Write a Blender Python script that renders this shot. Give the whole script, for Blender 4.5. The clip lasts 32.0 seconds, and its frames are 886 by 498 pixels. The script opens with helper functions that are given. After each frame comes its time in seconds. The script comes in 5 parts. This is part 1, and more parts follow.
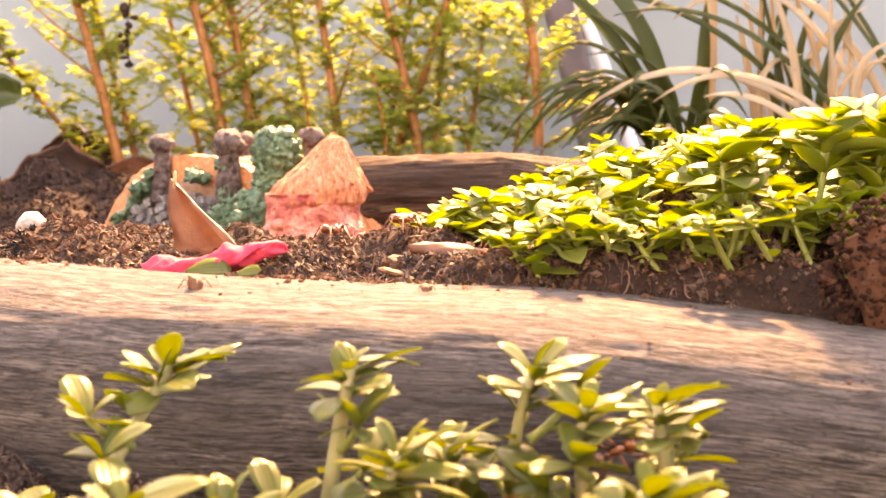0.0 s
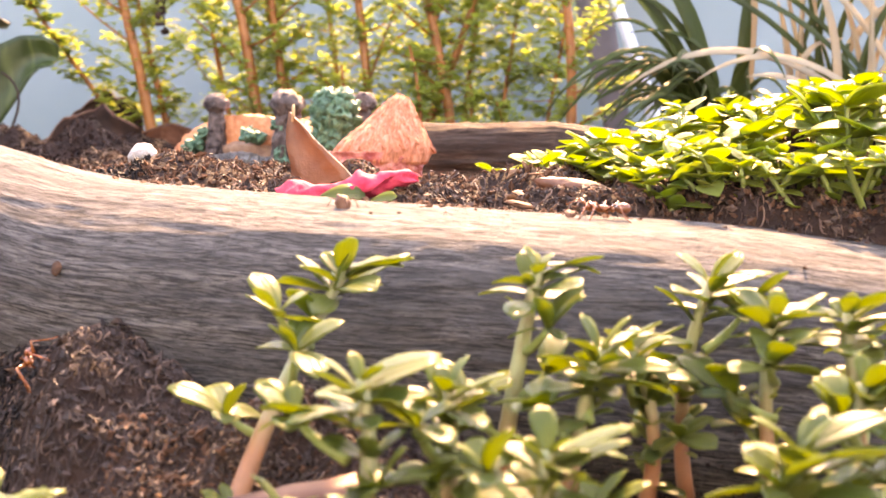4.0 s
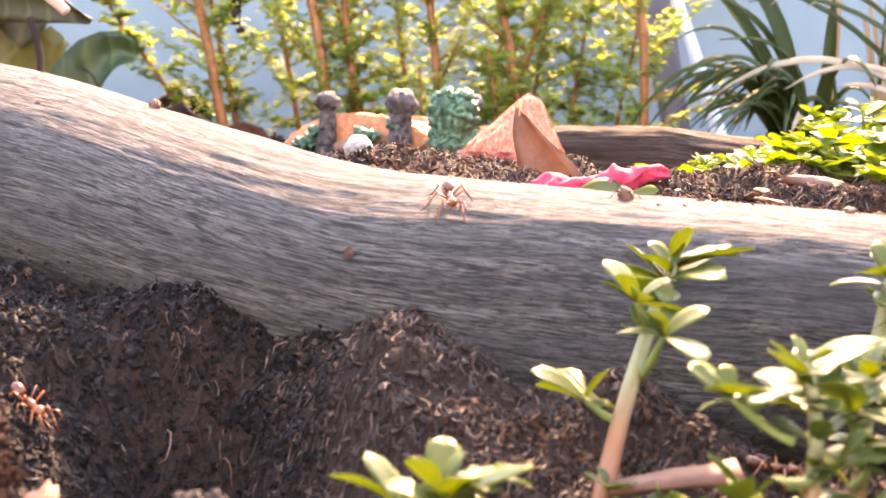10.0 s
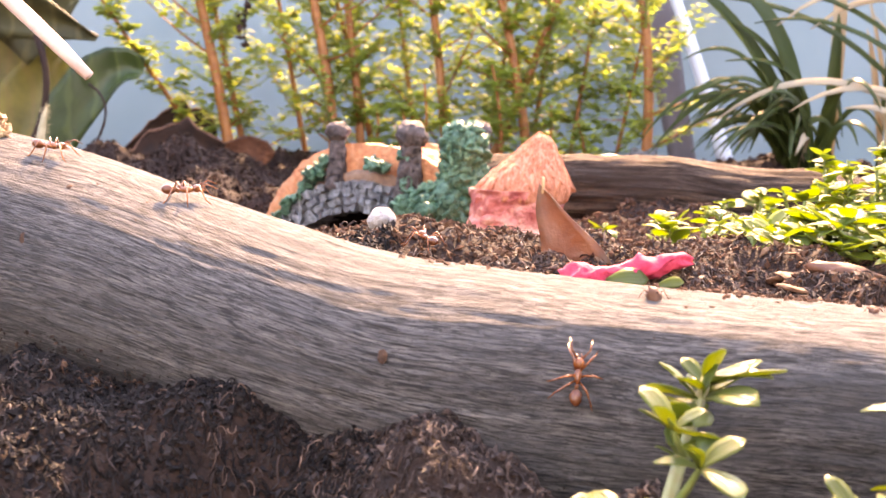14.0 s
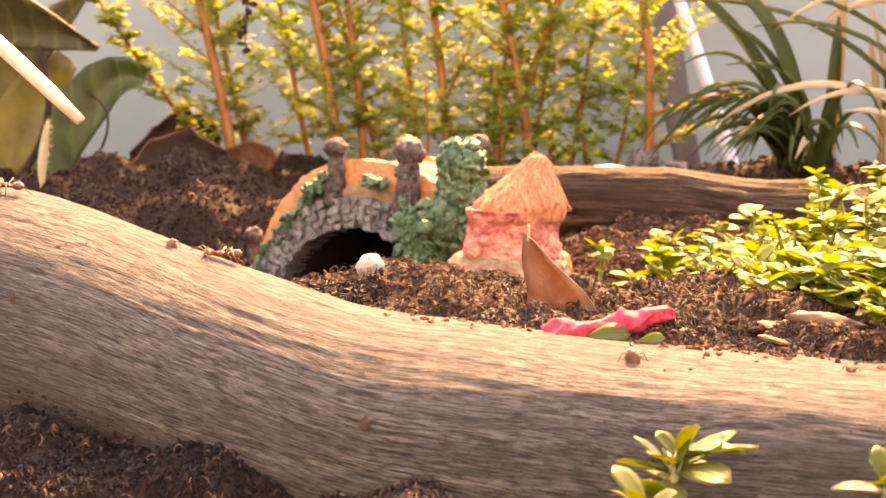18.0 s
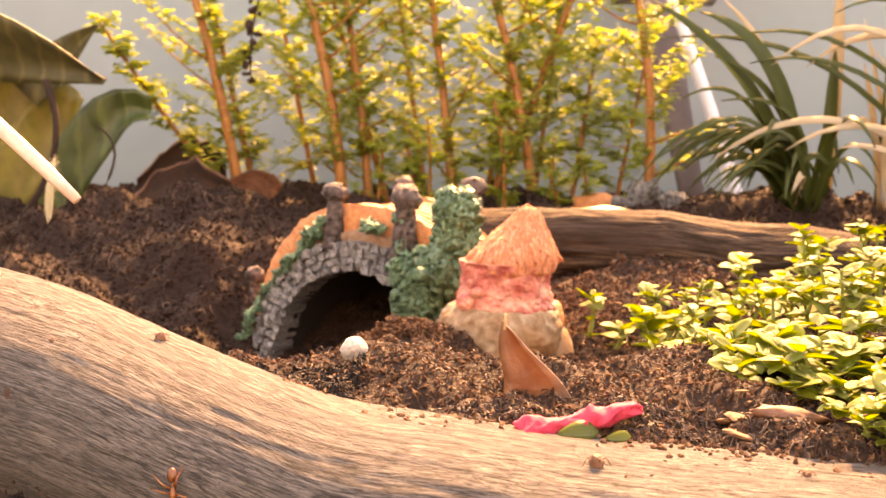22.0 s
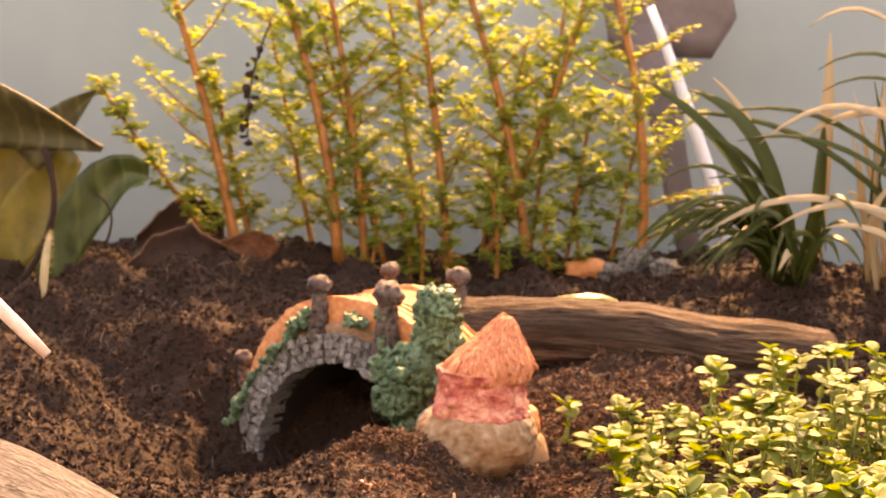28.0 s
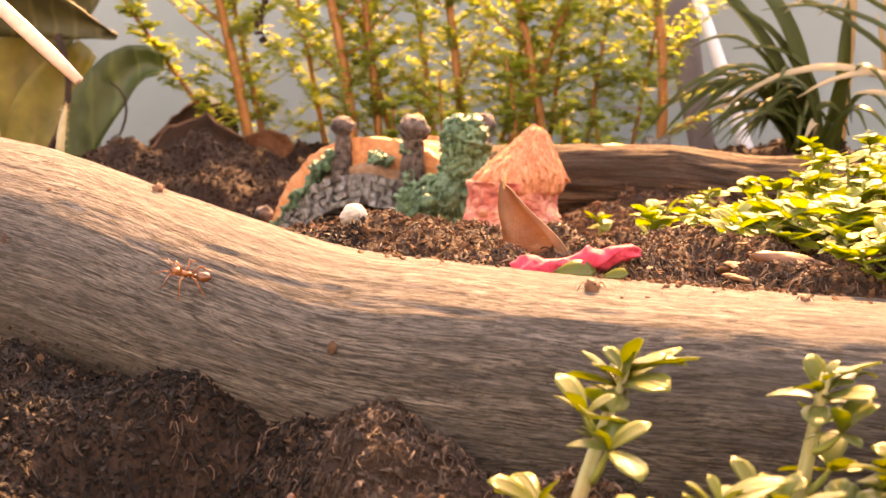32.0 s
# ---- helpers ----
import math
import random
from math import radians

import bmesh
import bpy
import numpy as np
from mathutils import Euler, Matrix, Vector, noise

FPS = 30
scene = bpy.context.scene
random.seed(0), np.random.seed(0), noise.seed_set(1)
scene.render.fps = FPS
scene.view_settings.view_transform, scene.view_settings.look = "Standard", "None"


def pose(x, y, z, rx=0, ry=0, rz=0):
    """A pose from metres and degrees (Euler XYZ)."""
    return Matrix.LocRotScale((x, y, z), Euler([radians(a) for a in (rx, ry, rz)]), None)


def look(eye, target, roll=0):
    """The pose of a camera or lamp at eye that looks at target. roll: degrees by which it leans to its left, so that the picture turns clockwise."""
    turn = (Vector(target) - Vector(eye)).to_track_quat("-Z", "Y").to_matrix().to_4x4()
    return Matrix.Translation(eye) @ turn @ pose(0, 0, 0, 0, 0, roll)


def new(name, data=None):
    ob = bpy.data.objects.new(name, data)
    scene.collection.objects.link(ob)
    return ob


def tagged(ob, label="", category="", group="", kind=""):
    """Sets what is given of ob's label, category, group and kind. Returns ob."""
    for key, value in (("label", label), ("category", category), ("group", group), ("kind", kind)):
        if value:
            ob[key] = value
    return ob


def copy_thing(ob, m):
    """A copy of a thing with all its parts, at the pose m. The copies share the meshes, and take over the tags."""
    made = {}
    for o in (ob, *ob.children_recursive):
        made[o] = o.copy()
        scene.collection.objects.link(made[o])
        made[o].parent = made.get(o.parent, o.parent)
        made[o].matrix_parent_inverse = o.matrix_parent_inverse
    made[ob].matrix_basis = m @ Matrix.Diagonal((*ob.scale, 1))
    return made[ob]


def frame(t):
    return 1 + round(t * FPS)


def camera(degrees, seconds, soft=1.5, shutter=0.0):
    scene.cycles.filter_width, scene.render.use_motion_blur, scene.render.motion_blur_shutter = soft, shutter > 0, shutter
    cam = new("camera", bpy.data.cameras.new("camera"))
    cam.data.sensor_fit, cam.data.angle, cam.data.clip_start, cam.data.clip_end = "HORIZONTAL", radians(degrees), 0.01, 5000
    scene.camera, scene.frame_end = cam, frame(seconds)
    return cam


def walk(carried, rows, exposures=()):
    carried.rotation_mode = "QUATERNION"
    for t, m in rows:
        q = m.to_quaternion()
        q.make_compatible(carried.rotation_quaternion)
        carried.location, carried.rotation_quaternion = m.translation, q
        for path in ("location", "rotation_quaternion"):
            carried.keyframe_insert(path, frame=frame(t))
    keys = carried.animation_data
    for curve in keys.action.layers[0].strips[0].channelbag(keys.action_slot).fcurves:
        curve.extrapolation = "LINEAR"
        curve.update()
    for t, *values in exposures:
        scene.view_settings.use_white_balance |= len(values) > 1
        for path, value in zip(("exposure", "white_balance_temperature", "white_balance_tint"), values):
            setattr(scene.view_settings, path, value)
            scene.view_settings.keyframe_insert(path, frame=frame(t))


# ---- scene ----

cam = camera(39.5, 32.0, soft=1.5)
# seconds, eye in metres, turn in degrees
PATH = [
    (0.0, 0.0119, 0.0202, 0.0899, 85.34, 0.96, 0.30),
    (0.5, 0.0089, 0.0195, 0.0913, 85.06, 1.03, 0.33),
    (1.0, 0.0072, 0.0187, 0.0912, 85.09, 0.96, 0.43),
    (1.5, 0.0036, 0.0179, 0.0918, 84.99, 1.02, 0.43),
    (2.0, -0.0012, 0.0169, 0.0924, 84.91, 0.98, 0.35),
    (2.5, -0.0034, 0.0164, 0.0927, 84.71, 0.91, 0.27),
    (4.5, -0.0104, 0.0173, 0.0776, 85.03, -1.23, 0.04),
    (5.0, -0.0127, 0.0164, 0.0764, 85.03, -1.42, 0.01),
    (5.5, -0.0181, 0.0152, 0.0742, 85.10, -1.61, -0.05),
    (6.0, -0.0223, 0.0157, 0.0722, 85.02, -1.66, 0.31),
    (6.5, -0.0244, 0.0155, 0.0718, 85.10, -1.80, 0.06),
    (7.0, -0.0271, 0.0158, 0.0719, 85.19, -1.92, 0.21),
    (7.5, -0.0310, 0.0165, 0.0723, 85.48, -1.99, 0.43),
    (8.0, -0.0320, 0.0167, 0.0721, 85.56, -1.96, 0.23),
    (8.5, -0.0320, 0.0165, 0.0724, 85.49, -2.00, 0.23),
    (9.0, -0.0367, 0.0168, 0.0741, 85.38, -1.87, 0.39),
    (9.5, -0.0429, 0.0158, 0.0766, 85.52, -1.92, 0.45),
    (10.0, -0.0468, 0.0160, 0.0781, 85.31, -1.87, 0.14),
    (10.5, -0.0489, 0.0159, 0.0786, 85.22, -1.87, 0.20),
    (11.0, -0.0507, 0.0161, 0.0794, 85.11, -1.84, 0.28),
    (11.5, -0.0525, 0.0159, 0.0796, 85.05, -1.85, 0.24),
    (12.0, -0.0526, 0.0159, 0.0796, 84.97, -1.79, 0.29),
    (12.5, -0.0530, 0.0156, 0.0801, 84.75, -1.82, 0.24),
    (13.0, -0.0526, 0.0147, 0.0841, 84.83, -1.81, 0.34),
    (13.5, -0.0531, 0.0144, 0.0904, 84.71, -1.94, -0.05),
    (14.0, -0.0522, 0.0147, 0.0938, 84.62, -1.93, -0.06),
    (14.5, -0.0495, 0.0131, 0.0988, 84.50, -1.78, -0.00),
    (15.0, -0.0492, 0.0133, 0.1023, 84.39, -1.70, -0.09),
    (15.5, -0.0485, 0.0137, 0.1053, 84.23, -1.56, -0.02),
    (17.5, -0.0486, 0.0136, 0.1056, 83.66, -1.27, 0.06),
    (18.0, -0.0483, 0.0137, 0.1057, 83.76, -1.14, 0.38),
    (18.5, -0.0483, 0.0138, 0.1056, 83.97, -1.02, 0.73),
    (19.0, -0.0481, 0.0119, 0.1066, 83.96, -0.96, 0.90),
    (19.5, -0.0468, 0.0089, 0.1102, 83.93, -0.93, 0.83),
    (20.0, -0.0457, 0.0087, 0.1122, 83.83, -0.94, 0.88),
    (20.5, -0.0448, 0.0067, 0.1143, 83.78, -0.93, 0.89),
    (21.0, -0.0441, 0.0069, 0.1171, 83.71, -0.88, 0.90),
    (21.5, -0.0437, 0.0073, 0.1195, 83.67, -0.98, 0.96),
    (22.0, -0.0425, 0.0078, 0.1229, 83.63, -1.03, 1.00),
    (22.5, -0.0419, 0.0078, 0.1252, 83.61, -1.09, 1.03),
    (23.0, -0.0415, 0.0083, 0.1273, 83.63, -1.12, 1.08),
    (23.5, -0.0397, 0.0087, 0.1323, 83.67, -1.11, 1.11),
    (24.0, -0.0376, 0.0091, 0.1374, 83.68, -1.11, 1.21),
    (24.5, -0.0360, 0.0069, 0.1417, 83.66, -1.15, 1.28),
    (25.0, -0.0349, 0.0075, 0.1448, 83.67, -1.14, 1.34),
    (25.5, -0.0333, 0.0051, 0.1495, 83.68, -1.13, 1.43),
    (26.0, -0.0321, 0.0056, 0.1541, 83.66, -1.16, 1.48),
    (26.5, -0.0313, 0.0058, 0.1565, 83.68, -1.23, 1.51),
    (28.5, -0.0311, 0.0057, 0.1568, 83.72, -1.19, 1.83),
    (29.0, -0.0310, 0.0054, 0.1568, 83.77, -1.17, 1.86),
    (29.5, -0.0300, 0.0053, 0.1528, 83.82, -1.16, 1.90),
    (30.0, -0.0291, 0.0041, 0.1418, 83.72, -1.12, 1.96),
    (30.5, -0.0329, 0.0048, 0.1259, 83.69, -1.09, 1.93),
    (31.0, -0.0394, 0.0028, 0.1121, 83.69, -1.05, 1.93),
    (31.5, -0.0390, 0.0046, 0.1043, 83.80, -0.95, 1.88),
    (32.0, -0.0386, 0.0062, 0.0962, 83.98, -0.99, 1.82),
]

# the picture turns cooler and milkier over the low plants
EXPOSURES = [(0.0, 3.89, 18000, 42), (2.5, 3.91, 18000, 42), (4.5, 3.89, 8900, 29), (8.5, 3.91, 8900, 29), (13.5, 3.85, 8600, 30), (14.2, 3.74, 10700, 32), (14.8, 3.7, 21700, 40), (20.0, 3.63, 25400, 41), (23.5, 3.46, 28500, 41), (25.2, 3.19, 26100, 40), (26.2, 3.18, 19600, 38), (28.5, 3.18, 24600, 39), (30.2, 3.33, 25400, 39), (32.0, 3.55, 25400, 40)]
walk(cam, [(t, pose(x, y, z, rx, ry, rz)) for t, x, y, z, rx, ry, rz in PATH], EXPOSURES)
cam.data.dof.use_dof, cam.data.dof.focus_distance, cam.data.dof.aperture_fstop = True, 0.225, 58.0

# ---- light ----
SUN_AZIMUTH, SUN_HEIGHT = 12.0, 43.0  # degrees to the right of +y, above the horizon
world = bpy.data.worlds.new("sky")
scene.world = world
world.use_nodes = True
wn = world.node_tree.nodes
sky = wn.new("ShaderNodeTexSky")
sky.sky_type, sky.sun_disc = "NISHITA", False
sky.sun_elevation, sky.sun_rotation = radians(SUN_HEIGHT), radians(SUN_AZIMUTH)
world.node_tree.links.new(sky.outputs[0], wn["Background"].inputs[0])
wn["Background"].inputs[1].default_value = 0.14
sun = new("sun", bpy.data.lights.new("sun", "SUN"))
sun.data.energy, sun.data.angle, sun.data.color = 1.8, radians(3.0), (1.0, 0.75, 0.50)
a, e = radians(SUN_AZIMUTH), radians(SUN_HEIGHT)
sun.matrix_world = look((3 * math.sin(a) * math.cos(e), 3 * math.cos(a) * math.cos(e), 3 * math.sin(e)), (0, 0, 0))


# ---- noise ----
def hashed(i, j, k, seed):
    h = (i * 374761393 + j * 668265263 + k * 2147483647 + seed * 1274126177) & 0xFFFFFFFF
    h = ((h ^ (h >> 13)) * 1274126177) & 0xFFFFFFFF
    return ((h ^ (h >> 16)) & 0xFFFF) / 65535.0


def lumps(x, y, z=0.0, seed=0):
    """Smooth value noise from 0 to 1 on arrays."""
    x, y, z = np.broadcast_arrays(np.asarray(x, float), np.asarray(y, float), np.asarray(z, float))
    i, j, k = (np.floor(v).astype(np.int64) for v in (x, y, z))
    u, v, w = x - i, y - j, z - k
    u, v, w = (s * s * (3 - 2 * s) for s in (u, v, w))
    out = 0
    for di, fu in ((0, 1 - u), (1, u)):
        for dj, fv in ((0, 1 - v), (1, v)):
            for dk, fw in ((0, 1 - w), (1, w)):
                out = out + fu * fv * fw * hashed(i + di, j + dj, k + dk, seed)
    return out


def rough(x, y, z=0.0, octaves=4, seed=0):
    total, size, out = 0.0, 1.0, 0.0
    for o in range(octaves):
        out, total = out + size * lumps(np.asarray(x) * 2**o, np.asarray(y) * 2**o, np.asarray(z) * 2**o, seed + o), total + size
        size *= 0.5
    return out / total


def step(a, b, v):
    s = np.clip((np.asarray(v, float) - a) / (b - a), 0, 1)
    return s * s * (3 - 2 * s)


# ---- materials ----
class Shade:
    """A node material under construction."""

    def __init__(self, name, rough=0.6, metal=0.0, spec=0.5):
        self.m = bpy.data.materials.new(name)
        self.m.use_nodes = True
        self.t = self.m.node_tree
        self.b = self.t.nodes["Principled BSDF"]
        self.b.inputs["Roughness"].default_value = rough
        self.b.inputs["Metallic"].default_value = metal
        self.b.inputs["Specular IOR Level"].default_value = spec
        self.co = self.node("ShaderNodeTexCoord").outputs["Object"]

    def node(self, kind, **values):
        n = self.t.nodes.new(kind)
        for key, v in values.items():
            n.inputs[key.replace("_", " ")].default_value = v
        return n

    def link(self, a, b):
        self.t.links.new(a, b)

    def stretch(self, sx, sy, sz):
        n = self.node("ShaderNodeMapping")
        n.inputs["Scale"].default_value = (sx, sy, sz)
        self.link(self.co, n.inputs["Vector"])
        return n.outputs[0]

    def noise(self, scale, detail=4, co=None, rough=0.55):
        n = self.node("ShaderNodeTexNoise", Scale=scale, Detail=detail, Roughness=rough)
        self.link(co or self.co, n.inputs["Vector"])
        return n.outputs["Fac"]

    def ramp(self, fac, *stops):
        n = self.node("ShaderNodeValToRGB")
        while len(n.color_ramp.elements) < len(stops):
            n.color_ramp.elements.new(0.5)
        for el, (at, c) in zip(n.color_ramp.elements, stops):
            el.position, el.color = at, (*c, 1)
        self.link(fac, n.inputs[0])
        return n.outputs[0]

    def mix(self, fac, a, b, blend="MIX"):
        n = self.t.nodes.new("ShaderNodeMix")
        n.data_type, n.blend_type = "RGBA", blend
        for sock, v in ((n.inputs[0], fac), (n.inputs[6], a), (n.inputs[7], b)):
            if hasattr(v, "links"):
                self.link(v, sock)
            elif isinstance(v, (int, float)):
                sock.default_value = v
            else:
                sock.default_value = (*v, 1)
        return n.outputs[2]

    def random(self):
        return self.node("ShaderNodeObjectInfo").outputs["Random"]

    def island(self):
        return self.node("ShaderNodeNewGeometry").outputs["Random Per Island"]

    def color(self, c):
        if hasattr(c, "links"):
            self.link(c, self.b.inputs["Base Color"])
        else:
            self.b.inputs["Base Color"].default_value = (*c, 1)
        self.last = c
        return self

    def bump(self, height, strength=0.4, distance=0.001):
        n = self.node("ShaderNodeBump", Strength=strength, Distance=distance)
        self.link(height, n.inputs["Height"])
        self.link(n.outputs[0], self.b.inputs["Normal"])
        return self

    def thin(self, c, share=0.45):
        """Lets light through, as a leaf does."""
        tr = self.node("ShaderNodeBsdfTranslucent")
        mx = self.node("ShaderNodeMixShader", Fac=share)
        if hasattr(c, "links"):
            self.link(c, tr.inputs[0])
        else:
            tr.inputs[0].default_value = (*c, 1)
        self.link(self.b.outputs[0], mx.inputs[1])
        self.link(tr.outputs[0], mx.inputs[2])
        self.link(mx.outputs[0], self.t.nodes["Material Output"].inputs[0])
        return self


def plain(name, dark, light, scale=300.0, roughness=0.7, bump=0.3, spec=0.4, distance=0.0006, detail=5):
    s = Shade(name, roughness, 0, spec)
    n = s.noise(scale, detail)
    big = s.noise(scale * 0.13, 3)
    s.color(s.mix(big, s.ramp(n, (0.3, dark), (0.72, light)), [v * 0.8 for v in dark]))
    return s.bump(n, bump, distance).m


def leafy(name, dark, light, through_color, share=0.45, roughness=0.38):
    s = Shade(name, roughness, 0, 0.32)
    col = s.ramp(s.random(), (0.0, dark), (1.0, light))
    blotch = s.noise(5.0, 4)
    vein = s.node("ShaderNodeTexWave", Scale=3.2, Distortion=2.0, Detail=1.0)
    s.link(s.co, vein.inputs["Vector"])
    s.color(s.mix(s.ramp(blotch, (0.4, (0, 0, 0)), (0.75, (0.5, 0.5, 0.5))), col, light))
    s.bump(vein.outputs["Fac"], 0.12, 0.02)
    return s.thin(through_color, share).m


def islands(name, dark, light, roughness=0.7, share=0.0, through_color=(0.3, 0.4, 0.05), spec=0.4, mid=None):
    s = Shade(name, roughness, 0, spec)
    s.color(s.ramp(s.island(), (0.0, dark), (0.78, mid), (1.0, light)) if mid else s.ramp(s.island(), (0.0, dark), (1.0, light)))
    if share:
        s.thin(through_color, share)
    else:
        s.bump(s.noise(900, 4), 0.5, 0.0006)
    return s.m


def wood(name, tones, across, along=0.030, wear=0.6):
    """Weathered wood whose grain runs along the trunk: pale raised threads over thin dark cracks, pitted and stained."""
    s = Shade(name, 0.8, 0, 0.18)
    way = s.node("ShaderNodeAttribute")
    way.attribute_name = "grain"
    s.co = way.outputs["Vector"]
    # the threads waver about knots and old hurts
    sway = s.node("ShaderNodeTexNoise", Scale=28.0, Detail=2.0)
    s.link(s.co, sway.inputs["Vector"])
    warp = s.node("ShaderNodeMix")
    warp.data_type, warp.blend_type = "RGBA", "LINEAR_LIGHT"
    warp.inputs[0].default_value = 0.0016
    s.link(s.co, warp.inputs[6])
    s.link(sway.outputs["Color"], warp.inputs[7])
    s.co = warp.outputs[2]
    fine = s.noise(1.0, 6, s.stretch(across * along, across, across), 0.68)
    mid = s.noise(1.0, 5, s.stretch(across * along * 0.6, across * 0.34, across * 0.34), 0.65)
    wide = s.noise(1.0, 4, s.stretch(24, across * 0.05, across * 0.05), 0.6)
    stain = s.noise(1.0, 7, s.stretch(26, 60, 60), 0.7)
    pores = s.noise(1.0, 4, s.stretch(1300, 3000, 3000), 0.7)
    base = s.ramp(fine, (0.40, tones[0]), (0.47, tones[1]), (0.60, tones[2]))
    base = s.mix(s.ramp(mid, (0.36, (0.9, 0.9, 0.9)), (0.46, (0, 0, 0))), base, tones[0])
    base = s.mix(s.ramp(wide, (0.42, (0, 0, 0)), (0.62, (0.6, 0.6, 0.6))), base, tones[3])
    base = s.mix(s.ramp(pores, (0.34, (0.85, 0.85, 0.85)), (0.43, (0, 0, 0))), base, tones[0])
    checks = s.noise(1.0, 5, s.stretch(across * along * 0.16, across * 0.42, across * 0.42), 0.55)
    crack = s.ramp(checks, (0.468, (0, 0, 0)), (0.497, (0.7, 0.7, 0.7)), (0.503, (0.7, 0.7, 0.7)), (0.532, (0, 0, 0)))
    base = s.mix(crack, base, [v * 0.55 for v in tones[0]])
    s.color(s.mix(s.ramp(stain, (0.48, (0, 0, 0)), (0.72, (wear, wear, wear))), base, tones[3]))
    high = s.mix(0.45, s.ramp(fine, (0.36, (0, 0, 0)), (0.62, (1, 1, 1))), s.ramp(mid, (0.34, (0, 0, 0)), (0.52, (1, 1, 1))))
    return s.bump(s.mix(crack, s.mix(0.35, high, pores), (0, 0, 0)), 1.0, 1.3 / across).m


SOIL = Shade("soil", 0.85, 0, 0.25)
n1, n2 = SOIL.noise(420, 6), SOIL.noise(45, 4)
SOIL.color(SOIL.mix(n2, SOIL.ramp(n1, (0.3, (0.009, 0.0044, 0.0032)), (0.7, (0.042, 0.021, 0.014))), (0.020, 0.010, 0.007)))
SOIL = SOIL.bump(n1, 0.9, 0.002).m
CRUMB = islands("soil_crumb", (0.060, 0.031, 0.021), (0.22, 0.135, 0.088), 1.0, spec=0.05, mid=(0.115, 0.061, 0.040))
DARK_CRUMB = islands("dark_soil_crumb", (0.011, 0.0053, 0.0038), (0.062, 0.031, 0.020), 0.9, spec=0.15, mid=(0.027, 0.0128, 0.0088))
FRONT_CRUMB = islands("front_soil_crumb", (0.014, 0.0078, 0.0062), (0.12, 0.076, 0.058), 0.7, spec=0.35, mid=(0.046, 0.027, 0.0205))
PALE_CRUMB = islands("pale_crumb", (0.28, 0.16, 0.08), (0.62, 0.45, 0.27), 0.8)
# near-black peat; the log's shade over the left heap is put into this colour
SHADED_CRUMB = islands("shaded_soil_crumb", (0.004, 0.0028, 0.0029), (0.032, 0.025, 0.024), 0.7, spec=0.2, mid=(0.010, 0.0069, 0.0067))
RED_CRUMB = islands("red_peat_crumb", (0.018, 0.0078, 0.0055), (0.125, 0.058, 0.036), 0.9, spec=0.1, mid=(0.050, 0.022, 0.0145))
FIBRE = islands("soil_fibre", (0.015, 0.008, 0.006), (0.19, 0.118, 0.085), 0.7, mid=(0.055, 0.031, 0.023))
DRIFT = wood("driftwood", [(0.032, 0.029, 0.028), (0.110, 0.104, 0.100), (0.215, 0.198, 0.185), (0.076, 0.074, 0.074)], 4300, 0.07)
OLDWOOD = wood("old_log", [(0.020, 0.013, 0.010), (0.072, 0.045, 0.032), (0.140, 0.092, 0.064), (0.046, 0.030, 0.022)], 1700, 0.05)
LEAF_FRONT = leafy("sprig_leaf", (0.042, 0.080, 0.024), (0.130, 0.155, 0.042), (0.40, 0.45, 0.05), 0.45, 0.36)
LEAF_RIGHT = leafy("groundcover_leaf", (0.060, 0.112, 0.028), (0.195, 0.235, 0.070), (0.53, 0.61, 0.09), 0.54, 0.42)
LEAF_BACK = islands("back_foliage", (0.095, 0.142, 0.032), (0.28, 0.34, 0.085), 0.5, 0.5, (0.37, 0.45, 0.07), 0.22)
STEM_BACK = plain("back_stem", (0.26, 0.085, 0.022), (0.52, 0.200, 0.050), 260, 0.5, 0.3)
STEM_FRONT = Shade("sprig_stem", 0.45, 0, 0.4)
st = STEM_FRONT.node("ShaderNodeSeparateXYZ")
STEM_FRONT.link(STEM_FRONT.stretch(1, 1, 40), st.inputs[0])
STEM_FRONT.color(STEM_FRONT.mix(STEM_FRONT.ramp(STEM_FRONT.noise(700, 4), (0.45, (0, 0, 0)), (0.75, (0.5, 0.5, 0.5))), STEM_FRONT.ramp(st.outputs[2], (0.30, (0.34, 0.145, 0.068)), (0.56, (0.24, 0.255, 0.12))), (0.24, 0.12, 0.06)))
STEM_FRONT = STEM_FRONT.bump(STEM_FRONT.noise(500, 3), 0.2, 0.0005).m
STEM_GREEN = plain("green_stem", (0.16, 0.22, 0.06), (0.34, 0.40, 0.14), 400, 0.45, 0.2)
BLADE = islands("grass_blade", (0.013, 0.024, 0.008), (0.060, 0.088, 0.022), 0.45, 0.22, (0.09, 0.15, 0.02), 0.22)
BLADE_DRY = islands("dry_blade", (0.28, 0.22, 0.14), (0.48, 0.40, 0.28), 0.6, 0.25, (0.5, 0.40, 0.2), 0.2)


def veined(name, dark, light, rib, roughness=0.5):
    """A thick leaf with pale side veins, blotches and a faintly quilted skin."""
    s = Shade(name, roughness, 0, 0.35)
    wave = s.node("ShaderNodeTexWave", Scale=26.0, Distortion=5.0, Detail=2.0, Detail_Scale=1.4)
    s.link(s.co, wave.inputs["Vector"])
    vein = s.ramp(wave.outputs["Fac"], (0.80, (0, 0, 0)), (0.99, (0.35, 0.35, 0.35)))
    blotch = s.noise(70, 6)
    s.color(s.mix(vein, s.mix(s.noise(14, 4), s.ramp(blotch, (0.32, dark), (0.70, light)), dark), rib))
    return s.bump(s.mix(0.5, wave.outputs["Fac"], blotch), 0.6, 0.0018).m


